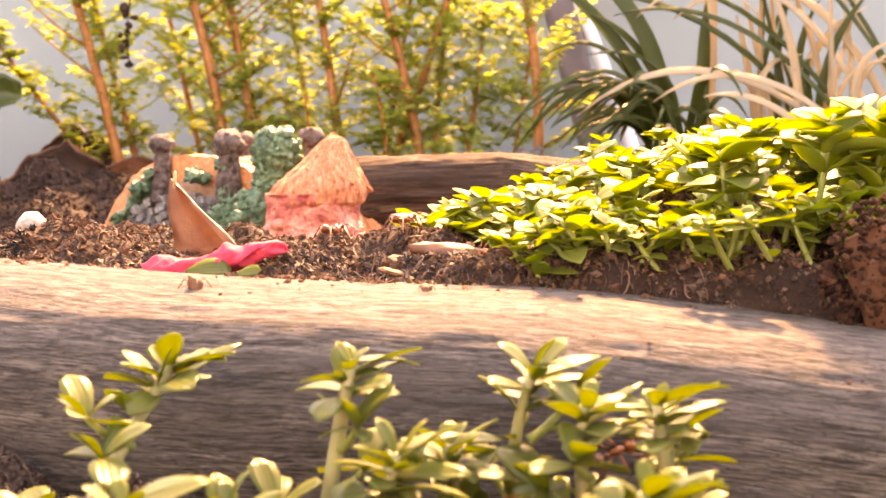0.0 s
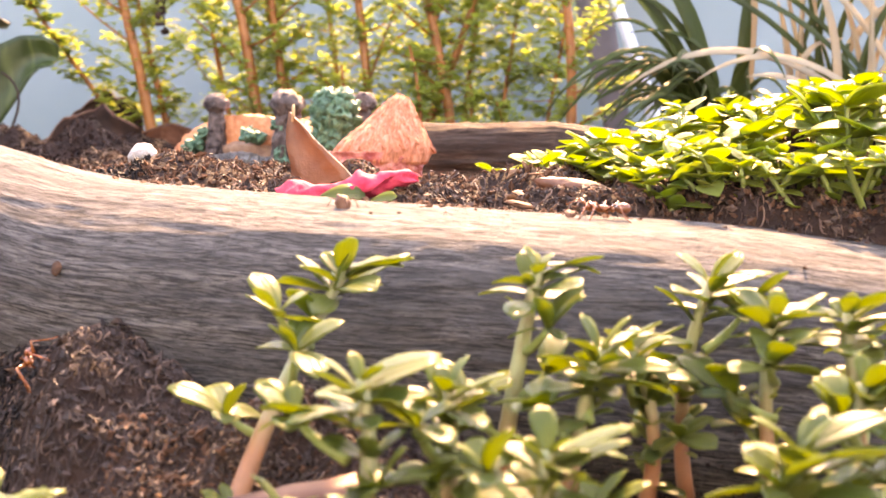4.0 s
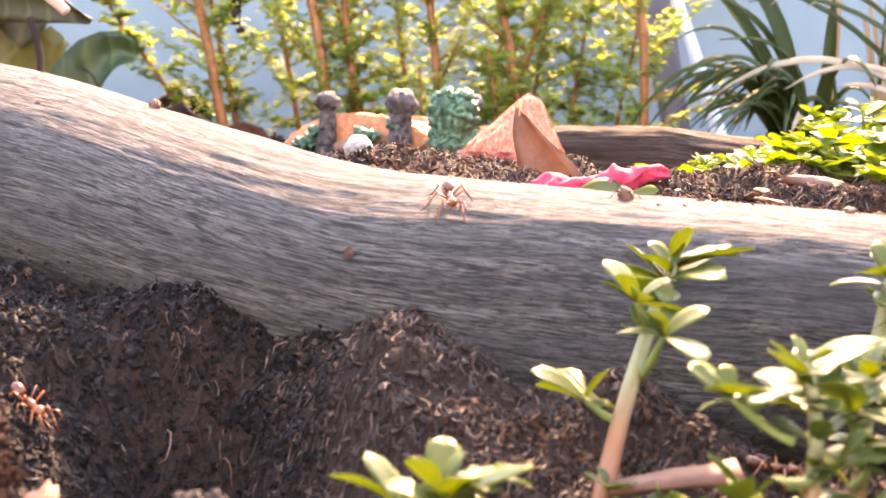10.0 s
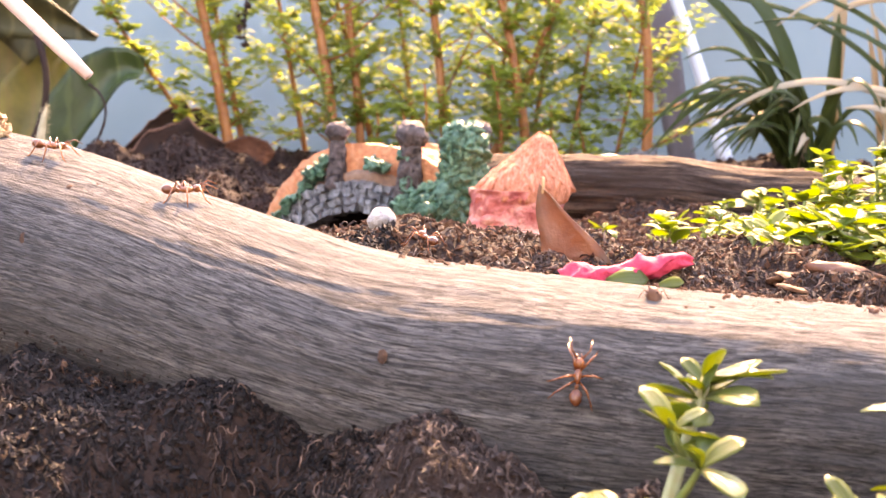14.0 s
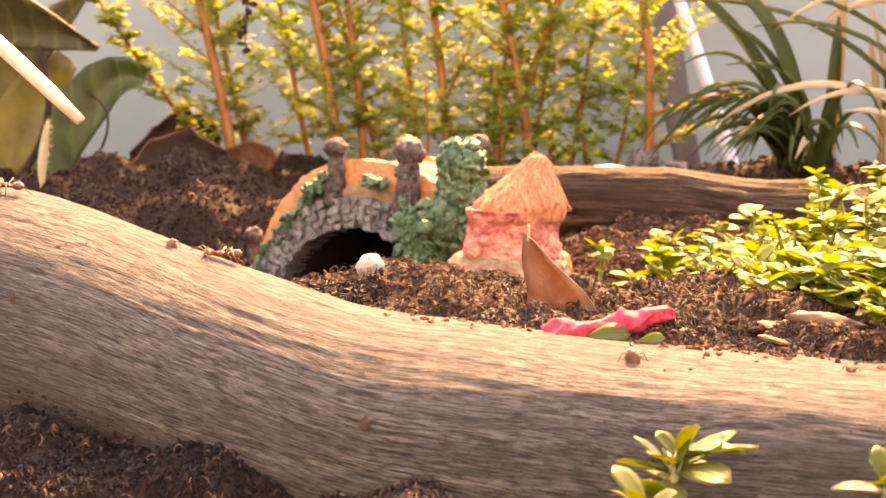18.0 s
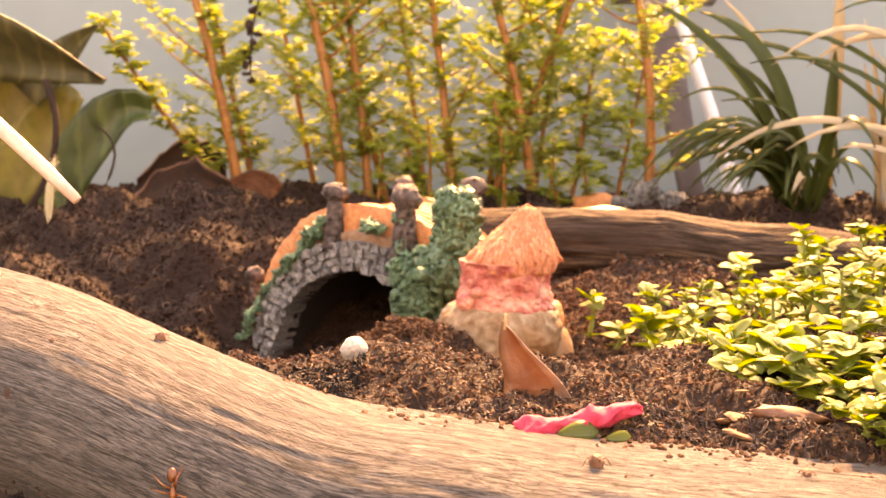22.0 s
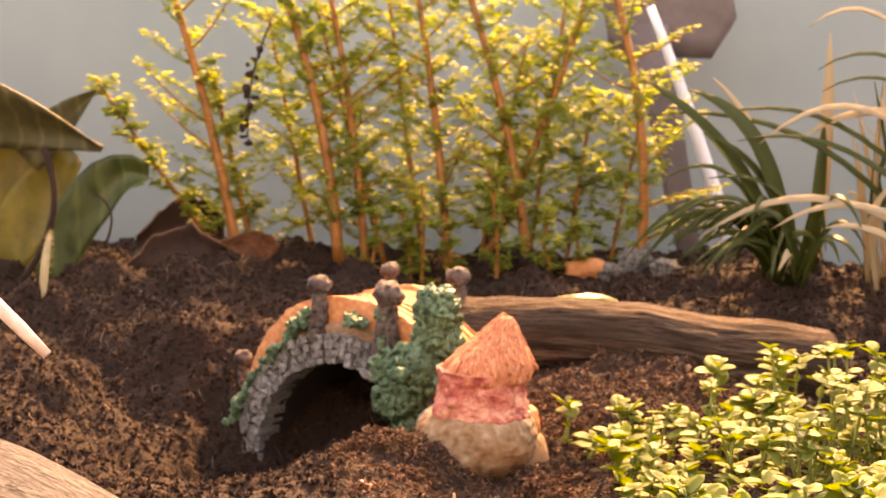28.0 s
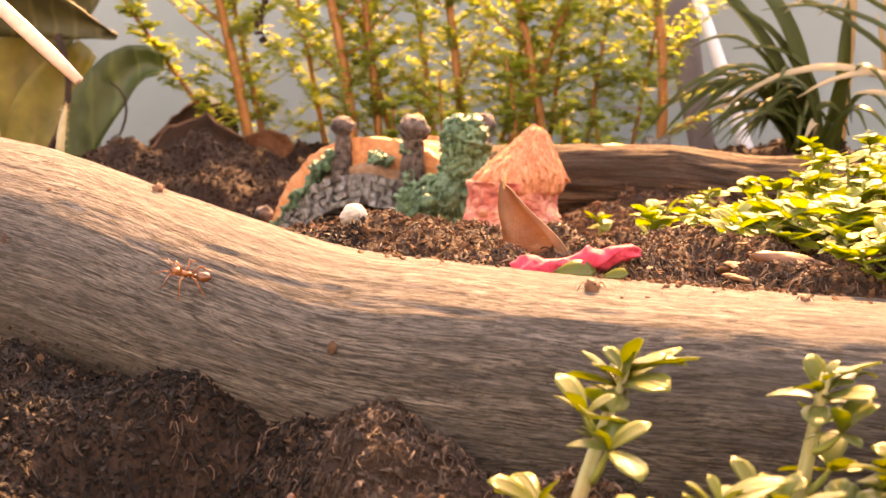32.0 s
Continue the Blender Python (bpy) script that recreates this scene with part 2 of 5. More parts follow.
BROAD = veined("broad_leaf", (0.030, 0.030, 0.011), (0.105, 0.095, 0.034), (0.15, 0.13, 0.055), 0.6)
BROAD_GREEN = veined("broad_green_leaf", (0.016, 0.034, 0.008), (0.058, 0.090, 0.022), (0.09, 0.125, 0.035), 0.38)
BROAD_YELLOW = veined("yellowed_leaf", (0.085, 0.075, 0.014), (0.26, 0.20, 0.036), (0.16, 0.10, 0.03), 0.45)
HUSK = plain("husk", (0.016, 0.0065, 0.004), (0.06, 0.024, 0.012), 180, 0.8, 0.8)
RUST_HUSK = plain("rusty_husk", (0.09, 0.032, 0.016), (0.26, 0.10, 0.05), 260, 0.85, 1.0, 0.2, 0.002)
ORANGE = plain("orange_paint", (0.56, 0.185, 0.075), (0.90, 0.43, 0.22), 420, 0.6, 1.0, 0.3, 0.0012)
STONE = plain("grey_stone_paint", (0.050, 0.055, 0.060), (0.60, 0.63, 0.65), 900, 0.32, 1.0, 0.6, 0.001)
LICHEN = plain("lichen_stone", (0.018, 0.016, 0.014), (0.46, 0.46, 0.44), 500, 0.9, 1.0, 0.2, 0.003)
POST = plain("dark_post_paint", (0.014, 0.011, 0.013), (0.36, 0.28, 0.25), 520, 0.65, 1.0, 0.2, 0.0014)
MOSS = plain("green_moss_paint", (0.012, 0.080, 0.042), (0.22, 0.44, 0.27), 620, 0.42, 1.0, 0.5, 0.0010)
ROOF = Shade("roof_paint", 0.7, 0, 0.15)
strands = ROOF.noise(1.0, 5, ROOF.stretch(900, 900, 240))
ROOF.color(ROOF.mix(ROOF.noise(90, 3), ROOF.ramp(strands, (0.36, (0.30, 0.085, 0.040)), (0.49, (0.62, 0.205, 0.110)), (0.64, (0.86, 0.41, 0.28))), (0.64, 0.23, 0.13)))
ROOF = ROOF.bump(strands, 1.0, 0.0016).m
RED = Shade("red_wall_paint", 0.45, 0, 0.5)
blots = RED.noise(170, 5)
RED.color(RED.ramp(blots, (0.34, (0.36, 0.055, 0.045)), (0.48, (0.56, 0.14, 0.105)), (0.62, (0.74, 0.33, 0.24)), (0.76, (0.84, 0.58, 0.44))))
RED = RED.bump(RED.noise(420, 5), 1.0, 0.002).m
CREAM = Shade("cream_base_paint", 0.65, 0, 0.2)
streaks = CREAM.noise(1.0, 5, CREAM.stretch(300, 300, 240))
CREAM.color(CREAM.mix(CREAM.ramp(CREAM.noise(60, 3), (0.4, (0, 0, 0)), (0.65, (0.75, 0.75, 0.75))), CREAM.ramp(streaks, (0.32, (0.12, 0.066, 0.036)), (0.50, (0.26, 0.19, 0.125)), (0.70, (0.44, 0.37, 0.28))), (0.30, 0.145, 0.07)))
CREAM = CREAM.bump(streaks, 0.5, 0.0008).m
TANSTONE = plain("tan_stone_paint", (0.20, 0.11, 0.07), (0.55, 0.34, 0.22), 420, 0.55, 0.9)
# near-black: the shade inside the arch is put into this colour
TUNNEL_SHADE = plain("tunnel_shade", (0.012, 0.008, 0.007), (0.03, 0.02, 0.016), 200, 0.9, 0.3)
SHARD = Shade("shard", 0.35, 0, 0.5)
sh = SHARD.ramp(SHARD.noise(220, 5), (0.3, (0.055, 0.027, 0.016)), (0.7, (0.20, 0.11, 0.062)))
SHARD.color(sh)
SHARD = SHARD.bump(SHARD.noise(420, 5), 0.6, 0.001).thin((0.52, 0.22, 0.08), 0.28).m
PINK = plain("pink_petal", (0.50, 0.03, 0.07), (0.74, 0.10, 0.15), 500, 0.7, 0.6, 0.2, 0.0008)
WHITE = plain("perlite", (0.36, 0.33, 0.30), (0.66, 0.63, 0.60), 700, 0.8, 1.0, 0.3, 0.0012)
TWIG = plain("pale_twig", (0.55, 0.40, 0.34), (0.80, 0.68, 0.60), 300, 0.4, 0.3)
PEBBLE = plain("pink_pebble", (0.10, 0.056, 0.045), (0.14, 0.08, 0.066), 60, 0.95, 0.1, 0.05)
WALL = plain("back_wall", (0.20, 0.285, 0.30), (0.31, 0.375, 0.39), 9, 0.6, 0.02)
# for the unseen added panels, pale and bluish to bounce light
BOUNCE_PANEL = plain("bounce_panel", (0.46, 0.55, 0.62), (0.58, 0.66, 0.72), 9, 0.7, 0.02)
TUBE = plain("white_tube", (0.62, 0.66, 0.72), (0.80, 0.83, 0.88), 40, 0.35, 0.05)
SHADE_DARK = plain("dark_cloth", (0.10, 0.08, 0.08), (0.19, 0.15, 0.15), 60, 0.7, 0.2)
ANT = Shade("ant_shell", 0.22, 0, 0.6)
ANT.color(ANT.ramp(ANT.noise(900, 3), (0.3, (0.13, 0.032, 0.010)), (0.7, (0.32, 0.10, 0.028))))
ANT = ANT.m


RUST_DARK = plain("dark_knot", (0.04, 0.018, 0.010), (0.20, 0.095, 0.05), 1800, 0.8, 0.8)


# ---- building ----
def mesh_of(name, verts, faces, material, smooth=True):
    me = bpy.data.meshes.new(name)
    me.from_pydata([tuple(v) for v in verts], [], faces)
    me.materials.append(material)
    if smooth:
        me.polygons.foreach_set("use_smooth", [True] * len(me.polygons))
    me.update()
    return me


def grained(me, along, u, w, r=0.024):
    """Stores on a trunk's mesh how far along and where round it each point lies."""
    way = np.stack([np.broadcast_to(along, u.shape), u * r, w * r], -1).reshape(-1)
    me.attributes.new("grain", "FLOAT_VECTOR", "POINT").data.foreach_set("vector", way.astype(np.float32))
    return me


def thing(name, at, label, category, group="", kind=""):
    return_ob = new(name)
    return_ob.location = at
    return_ob.empty_display_size = 0.005
    return tagged(return_ob, label, category, group, kind)


def part(name, me, parent, m=None, label=""):
    ob = new(name, me)
    ob.parent = parent
    if m is not None:
        ob.matrix_basis = m
    return tagged(ob, label)


def grid_faces(rows, cols, closed):
    out = []
    for i in range(rows - 1):
        for j in range(cols if closed else cols - 1):
            k = (j + 1) % cols
            out.append((i * cols + j, i * cols + k, (i + 1) * cols + k, (i + 1) * cols + j))
    return out


def tube(points, radii, sides=8, caps=True):
    """Verts and faces of a round tube along points."""
    pts = [Vector(p) for p in points]
    verts, side = [], Vector((0.31, 0.17, 0.93))
    for i, p in enumerate(pts):
        d = (pts[min(i + 1, len(pts) - 1)] - pts[max(i - 1, 0)]).normalized()
        u = d.cross(side).normalized() if abs(d.dot(side)) < 0.98 else d.cross(Vector((1, 0, 0))).normalized()
        v = d.cross(u)
        for j in range(sides):
            c = 2 * math.pi * j / sides
            verts.append(p + (u * math.cos(c) + v * math.sin(c)) * radii[i])
    faces = grid_faces(len(pts), sides, True)
    if caps:
        n = len(verts)
        verts += [pts[0], pts[-1]]
        faces += [(n, (j + 1) % sides, j) for j in range(sides)]
        faces += [(n + 1, n - 1 - sides + 1 + j, n - 1 - sides + 1 + (j + 1) % sides) for j in range(sides)]
    return verts, faces


def bend(a, b, sag, n=8):
    """Points of a bowed line from a to b; sag is the push of its middle."""
    a, b, sag = Vector(a), Vector(b), Vector(sag)
    return [a.lerp(b, i / (n - 1)) + sag * (4 * (i / (n - 1)) * (1 - i / (n - 1))) for i in range(n)]


def lathe(profile, sides=40, wobble=0.0, freq=6.0, seed=0):
    """A turned solid round z from (radius, z) rows, made uneven."""
    pr = np.array(profile, float)
    c = np.linspace(0, 2 * np.pi, sides, endpoint=False)
    r, z = pr[:, :1], pr[:, 1:]
    k = 1 + wobble * (rough(np.cos(c) * freq * 0.5 + 7, np.sin(c) * freq * 0.5 + 3, z * freq * 60, 4, seed) - 0.5) * 2
    v = np.stack([r * k * np.cos(c), r * k * np.sin(c), z + 0 * c], -1).reshape(-1, 3)
    faces = grid_faces(len(pr), sides, True)
    faces += [tuple(range(sides))[::-1], tuple(range((len(pr) - 1) * sides, len(pr) * sides))]
    return v, faces


ICO = bmesh.new()
bmesh.ops.create_icosphere(ICO, subdivisions=1, radius=1.0)
ICO_V = np.array([v.co[:] for v in ICO.verts])
ICO_F = np.array([[v.index for v in f.verts] for f in ICO.faces])
ICO.free()
GRIT_V = np.array([(1, 0, 0), (-1, 0, 0), (0, 1, 0), (0, -1, 0), (0, 0, 1), (0, 0, -1)], float)
GRIT_F = np.array([(0, 2, 4), (2, 1, 4), (1, 3, 4), (3, 0, 4), (2, 0, 5), (1, 2, 5), (3, 1, 5), (0, 3, 5)])
BALL = bmesh.new()
bmesh.ops.create_icosphere(BALL, subdivisions=3, radius=1.0)
BALL_V = np.array([v.co[:] for v in BALL.verts])
BALL_F = [tuple(v.index for v in f.verts) for f in BALL.faces]
BALL.free()


def lump(scale, wobble=0.25, freq=1.6, seed=0, octaves=4):
    """A rounded, uneven solid."""
    k = 1 + wobble * 2 * (rough(BALL_V[:, 0] * freq + 9, BALL_V[:, 1] * freq + 5, BALL_V[:, 2] * freq + 2, octaves, seed) - 0.5)
    return BALL_V * k[:, None] * np.array(scale), BALL_F


def joined(chunks):
    """One verts and faces out of several."""
    verts, faces, n = [], [], 0
    for v, f in chunks:
        verts += [tuple(p) for p in v]
        faces += [tuple(i + n for i in face) for face in f]
        n += len(v)
    return verts, faces


# ---- ground ----
def log_section(x):
    """Middle y, middle z and the two half axes of the front log at x."""
    at = [-0.30, -0.20, -0.155, -0.115, -0.085, -0.06, -0.02, 0.03, 0.065, 0.11, 0.2]
    cy = np.interp(x, at, [0.285, 0.262, 0.248, 0.231, 0.214, 0.201, 0.191, 0.185, 0.182, 0.180, 0.178])
    cz = np.interp(x, at, [0.078, 0.076, 0.073, 0.067, 0.061, 0.0565, 0.0535, 0.0515, 0.0475, 0.044, 0.040])
    ry = np.interp(x, at, [0.028, 0.028, 0.028, 0.027, 0.026, 0.025, 0.024, 0.024, 0.024, 0.024, 0.024])
    rz = np.interp(x, at, [0.021, 0.021, 0.0215, 0.0215, 0.0195, 0.0178, 0.0185, 0.0183, 0.0178, 0.017, 0.016])
    return cy, cz, ry, rz


def ground_height(x, y):
    x, y = np.asarray(x, float), np.asarray(y, float)
    behind = y - log_section(x)[0] + 0.191
    z = 0.036 + 0.0345 * step(0.180, 0.202, behind) + 0.004 * step(0.199, 0.222, behind) - 0.022 * step(0.238, 0.325, y) + 0.017 * step(0.46, 0.66, y) - 0.030 * step(0.768, 0.80, y)
    for cx, cy, dz, sx, sy in MOUNDS:
        z = z + dz * np.exp(-(((x - cx) / sx) ** 2) - ((y - cy) / sy) ** 2)
    return z


MOUNDS = [
    (-0.053, 0.167, 0.019, 0.012, 0.015), (-0.025, 0.158, 0.009, 0.018, 0.016), (-0.112, 0.192, 0.023, 0.036, 0.032), (-0.071, 0.150, -0.026, 0.013, 0.024), (-0.069, 0.184, 0.016, 0.020, 0.011),
    (0.000, 0.135, 0.006, 0.020, 0.02), (0.06, 0.15, 0.008, 0.03, 0.03), (-0.125, 0.435, -0.030, 0.045, 0.05), (-0.080, 0.455, -0.022, 0.035, 0.035),
    (-0.052, 0.372, 0.011, 0.020, 0.018), (0.035, 0.44, 0.018, 0.05, 0.06), (-0.20, 0.60, 0.006, 0.06, 0.06), (0.13, 0.60, 0.018, 0.05, 0.05), (0.082, 0.600, 0.013, 0.034, 0.026),
    (0.05, 0.68, 0.003, 0.04, 0.04), (-0.16, 0.53, 0.010, 0.03, 0.03), (0.08, 0.30, 0.014, 0.05, 0.06), (-0.19, 0.33, -0.02, 0.06, 0.07), (-0.022, 0.364, -0.006, 0.026, 0.024), (-0.026, 0.340, -0.005, 0.026, 0.028), (-0.108, 0.436, -0.013, 0.026, 0.022), (-0.096, 0.368, -0.010, 0.022, 0.030), (-0.150, 0.505, 0.013, 0.045, 0.018), (-0.205, 0.575, 0.012, 0.050, 0.020), (-0.130, 0.570, 0.008, 0.035, 0.016),
]


def fine_height(x, y):
    z = ground_height(x, y) + step(0.40, 0.47, np.asarray(y, float)) * (0.022 * (rough(x * 42, y * 42, 0, 2, 19) - 0.5) + 0.009 * (rough(x * 110, y * 110, 0, 2, 23) - 0.5))
    heap = (1 - step(-0.07, -0.05, np.asarray(x, float))) * (1 - step(0.20, 0.23, np.asarray(y, float)))
    z = z + heap * 0.007 * (rough(x * 95, y * 95, 0, 2, 27) - 0.5)
    return z + 0.012 * (rough(x * 38, y * 38, 0, 3, 11) - 0.5) + 0.005 * (rough(x * 120, y * 120, 0, 2, 14) - 0.5) + 0.0038 * (rough(x * 280, y * 280, 0, 2, 17) - 0.5)


def build_ground():
    xs = np.concatenate([np.linspace(-1.5, -0.34, 12)[:-1], np.arange(-0.34, 0.30, 0.0021), np.linspace(0.30, 1.5, 12)])
    ys = np.concatenate([np.linspace(-1.2, 0.07, 14)[:-1], np.arange(0.07, 0.80, 0.0021), np.linspace(0.80, 1.6, 8)])
    X, Y = np.meshgrid(xs, ys)
    Z = fine_height(X, Y)
    me = mesh_of("ground", np.stack([X, Y, Z], -1).reshape(-1, 3), grid_faces(len(ys), len(xs), False), SOIL)
    tagged(new("ground", me), "dark brown loose peaty soil, heaped unevenly", "soil", kind="structure")


def scatter(name, label, n, area, sizes, material, seed, keep=None, sink=0.25):
    """Loose crumbs of soil on the ground, as one mesh."""
    rng = np.random.default_rng(seed)
    x = rng.uniform(area[0], area[1], n)
    y = rng.uniform(area[2], area[3], n)
    if keep is not None:
        ok = keep(x, y, rng)
        x, y = x[ok], y[ok]
    n = len(x)
    s = rng.uniform(0, 1, n) ** 2.2 * (sizes[1] - sizes[0]) + sizes[0]
    z = fine_height(x, y) + s * (0.5 - sink)
    turn = rng.normal(size=(n, 3, 3))
    q, _ = np.linalg.qr(turn)
    shape = np.stack([rng.uniform(0.7, 1.7, n), rng.uniform(0.5, 0.9, n), rng.uniform(0.5, 0.85, n)], -1)
    jag = rng.uniform(0.65, 1.35, (n, 6, 1))
    v = (GRIT_V[None] * jag * shape[:, None, :]) @ q * s[:, None, None] + np.stack([x, y, z], -1)[:, None, :]
    f = (GRIT_F[None] + (np.arange(n) * 6)[:, None, None]).reshape(-1, 3)
    me = bpy.data.meshes.new(name)
    me.from_pydata(v.reshape(-1, 3).tolist(), [], f.tolist())
    me.materials.append(material)
    me.update()
    return tagged(new(name, me), label, "soil", kind="stuff")


# ---- front log ----
def log_round(x, u, w):
    """How far the log's skin lies out along the unit way (u, w): round on the left, squarer on the right."""
    p = 2.0 + 0.9 * step(-0.085, -0.01, x)
    return (np.abs(u) ** p + np.abs(w) ** p) ** (-1 / p)


def log_surface(x, c, proud=0.0):
    """A place on the log: c in degrees from straight to the front, up over the top."""
    cy, cz, ry, rz = log_section(x)
    u, w = math.cos(radians(c)), math.sin(radians(c))
    k = float(log_round(x, u, w))
    return Vector((x, cy - (ry + proud) * k * u, cz + (rz + proud) * k * w))


def build_log():
    xs = np.linspace(-0.28, 0.17, 560)
    even = np.ones(25) / 25
    secs = [np.convolve(np.pad(s, 12, "edge"), even, "valid") for s in log_section(xs)]
    c = np.linspace(0, 2 * np.pi, 300, endpoint=False)
    cy, cz, ry, rz = (s[:, None] for s in secs)
    X = xs[:, None] + 0 * c
    u, w = np.cos(c)[None] + 0 * X, np.sin(c)[None] + 0 * X
    grain = (rough(X * 40, u * 12, w * 12, 3, 3) - 0.5) * 0.00042 + (rough(X * 150, u * 34, w * 34, 2, 5) - 0.5) * 0.00042
    swell = (rough(X * 20, u * 1.1, w * 1.1, 2, 9) - 0.5) * 0.0020
    k = log_round(X, u, w)
    Y, Z = cy - (ry + grain + swell) * k * u, cz + (rz + grain + swell) * k * w
    v = np.stack([X, Y, Z], -1).reshape(-1, 3)
    f = grid_faces(len(xs), len(c), True)
    f += [tuple(range(300)), tuple(range((len(xs) - 1) * 300, len(xs) * 300))[::-1]]
    base = thing("driftwood_log", (0, 0, 0), "curved grey-tan driftwood log lying half sunk in soil", "log")
    part("trunk", grained(mesh_of("trunk", v, f, DRIFT), xs[:, None], u, w), base)
    for x, deg, s in ((-0.1167, 22, 0.0012), (-0.1115, 52, 0.0007), (-0.0591, 24, 0.0009), (-0.098, 60, 0.0006), (-0.02, 30, 0.0005), (0.012, 48, 0.0005), (-0.135, 40, 0.0008)):
        v, f = lump((s * 0.75, s * 0.4, s * 1.15), 0.3, 1.6, int(abs(x) * 1e4))
        part("knot", mesh_of("knot", v, f, RUST_DARK), base, Matrix.Translation(log_surface(x, deg)) @ Matrix.Rotation(radians(-deg), 4, "X"))
    return base


# ---- leaves ----
def leaf_shape(kind, seed):
    """A leaf one long on y, from the stalk at 0 to the tip, cupped and bowed, with a rim."""
    rng = random.Random(seed)
    n, verts, faces = 7, [], []
    cup, bow, wide = rng.uniform(0.06, 0.16), rng.uniform(-0.18, 0.10), {"oval": 0.28, "round": 0.37, "slim": 0.18}[kind]
    for i in range(n):
        t = i / (n - 1)
        w = wide * (math.sin(math.pi * min(1, t * (0.86 if kind == "oval" else 0.93) + 0.07)) ** 0.7) * (0.50 + 0.80 * t if kind == "oval" else 1.0)
        if i == n - 1:
            w = 0.03
        mid = bow * t * t + 0.04 * math.sin(3 * t)
        for j, s in enumerate((-1, -0.5, 0, 0.5, 1)):
            verts.append((s * w, t, mid + cup * (s * s) * w * 1.6 + (0.008 if j == 2 else 0) * -1))
    faces = grid_faces(n, 5, False)
    under = len(verts)
    verts += [(x * 0.97, y, z - 0.018) for x, y, z in verts]
    faces += [tuple(i + under for i in f)[::-1] for f in grid_faces(n, 5, False)]
    rim = [i * 5 for i in range(n)] + [(n - 1) * 5 + j for j in range(1, 5)] + [i * 5 + 4 for i in range(n - 2, -1, -1)] + [3, 2, 1]
    faces += [(a, b, b + under, a + under) for a, b in zip(rim, rim[1:] + rim[:1])]
    return verts, faces


LEAVES = {}


def leaf_mesh(kind, material, seed):
    key = (kind, material.name, seed % 4)
    if key not in LEAVES:
        LEAVES[key] = mesh_of("leaf", *leaf_shape(kind, seed % 4 + len(kind)), material)
    return LEAVES[key]


def leaf_pose(at, out, up_tilt, size, roll=0.0):
    """out: heading of the leaf in radians round z; up_tilt: its climb in radians."""
    return Matrix.Translation(at) @ Matrix.Rotation(out - math.pi / 2, 4, "Z") @ Matrix.Rotation(up_tilt, 4, "X") @ Matrix.Rotation(roll, 4, "Y") @ Matrix.Scale(size, 4)


def sprig(name, label, group, base, tip, nodes, size, seed, material, kind="oval", sag=(0, 0, 0), stem_r=0.0009, stem=None, spread=1.0, top=5, low=0.30, tufts=0.0, cupped=0.9):
    """A stalk with pairs of leaves, each leaf a part; a rosette at its tip."""
    rng = random.Random(seed)
    base, tip = Vector(base), Vector(tip)
    th = thing(name, base, label, "plant", group)
    line = bend((0, 0, 0), tip - base, sag, 9)
    part("stem", mesh_of("stem", *tube(line, [stem_r * (1.15 - 0.5 * i / 8) for i in range(9)], 8), stem or STEM_FRONT), th)
    along = Vector(tip - base).normalized()
    turn = rng.uniform(0, 3)
    for k in range(nodes):
        t = low + (0.96 - low) * (k + 0.5) / nodes
        i = min(int(t * 8), 7)
        p = line[i].lerp(line[i + 1], t * 8 - i)
        turn += math.pi / 2 + rng.uniform(-0.4, 0.4)
        for s in (0, math.pi):
            if rng.random() < 0.12:
                continue
            part("leaf", leaf_mesh(kind, material, rng.randrange(4)), th, leaf_pose(p, turn + s + rng.uniform(-0.3, 0.3), rng.uniform(-0.4, 0.85) + (0.3 if cupped > 1 else 0.0), size * rng.uniform(0.35, 0.85) * (0.6 + 0.5 * t) * spread, rng.uniform(-0.3, 0.3)))
        for _ in range(3 if rng.random() < tufts else 0):
            part("leaf", leaf_mesh(kind, material, rng.randrange(4)), th, leaf_pose(p, turn + rng.uniform(0, 6.28), rng.uniform(0.2, 1.0), size * rng.uniform(0.25, 0.5), rng.uniform(-0.3, 0.3)))
    p = line[-1]
    for k in range(top):
        turn += 2.4
        part("leaf", leaf_mesh(kind, material, rng.randrange(4)), th, leaf_pose(p - along * size * 0.5 * (1 - k / top), turn + rng.uniform(-0.3, 0.3), rng.uniform(-0.25, 0.35) * (1.5 - cupped) + cupped * (k / top) ** 2, size * rng.uniform(0.6, 1.1) * (1.05 - 0.5 * k / top), rng.uniform(-0.4, 0.4)))
    return th


# ---- ornament: bridge and mushroom house ----
BRIDGE = Vector((-0.0800, 0.446, 0.027))
BRIDGE_TURN = math.atan2(-0.53, 0.848)


def arch_solid(r_in, r_out, n0, n1, a0, a1, steps=36, taper=0.0):
    """A barrel slice: r against the angle in the bridge's own x z plane, from depth n0 to n1."""
    v = []
    for i in range(steps):
        c = radians(a0 + (a1 - a0) * i / (steps - 1))
        thin = 1 - taper * max(0.0, 1 - math.degrees(c) / 65)
        for r, n in ((r_in, n0), (r_out * thin, n0), (r_out * thin, n1), (r_in, n1)):
            v.append((-r * math.cos(c), n, r * math.sin(c)))
    f = grid_faces(steps, 4, True) + [(3, 2, 1, 0), tuple(range(steps * 4 - 4, steps * 4))]
    return v, f


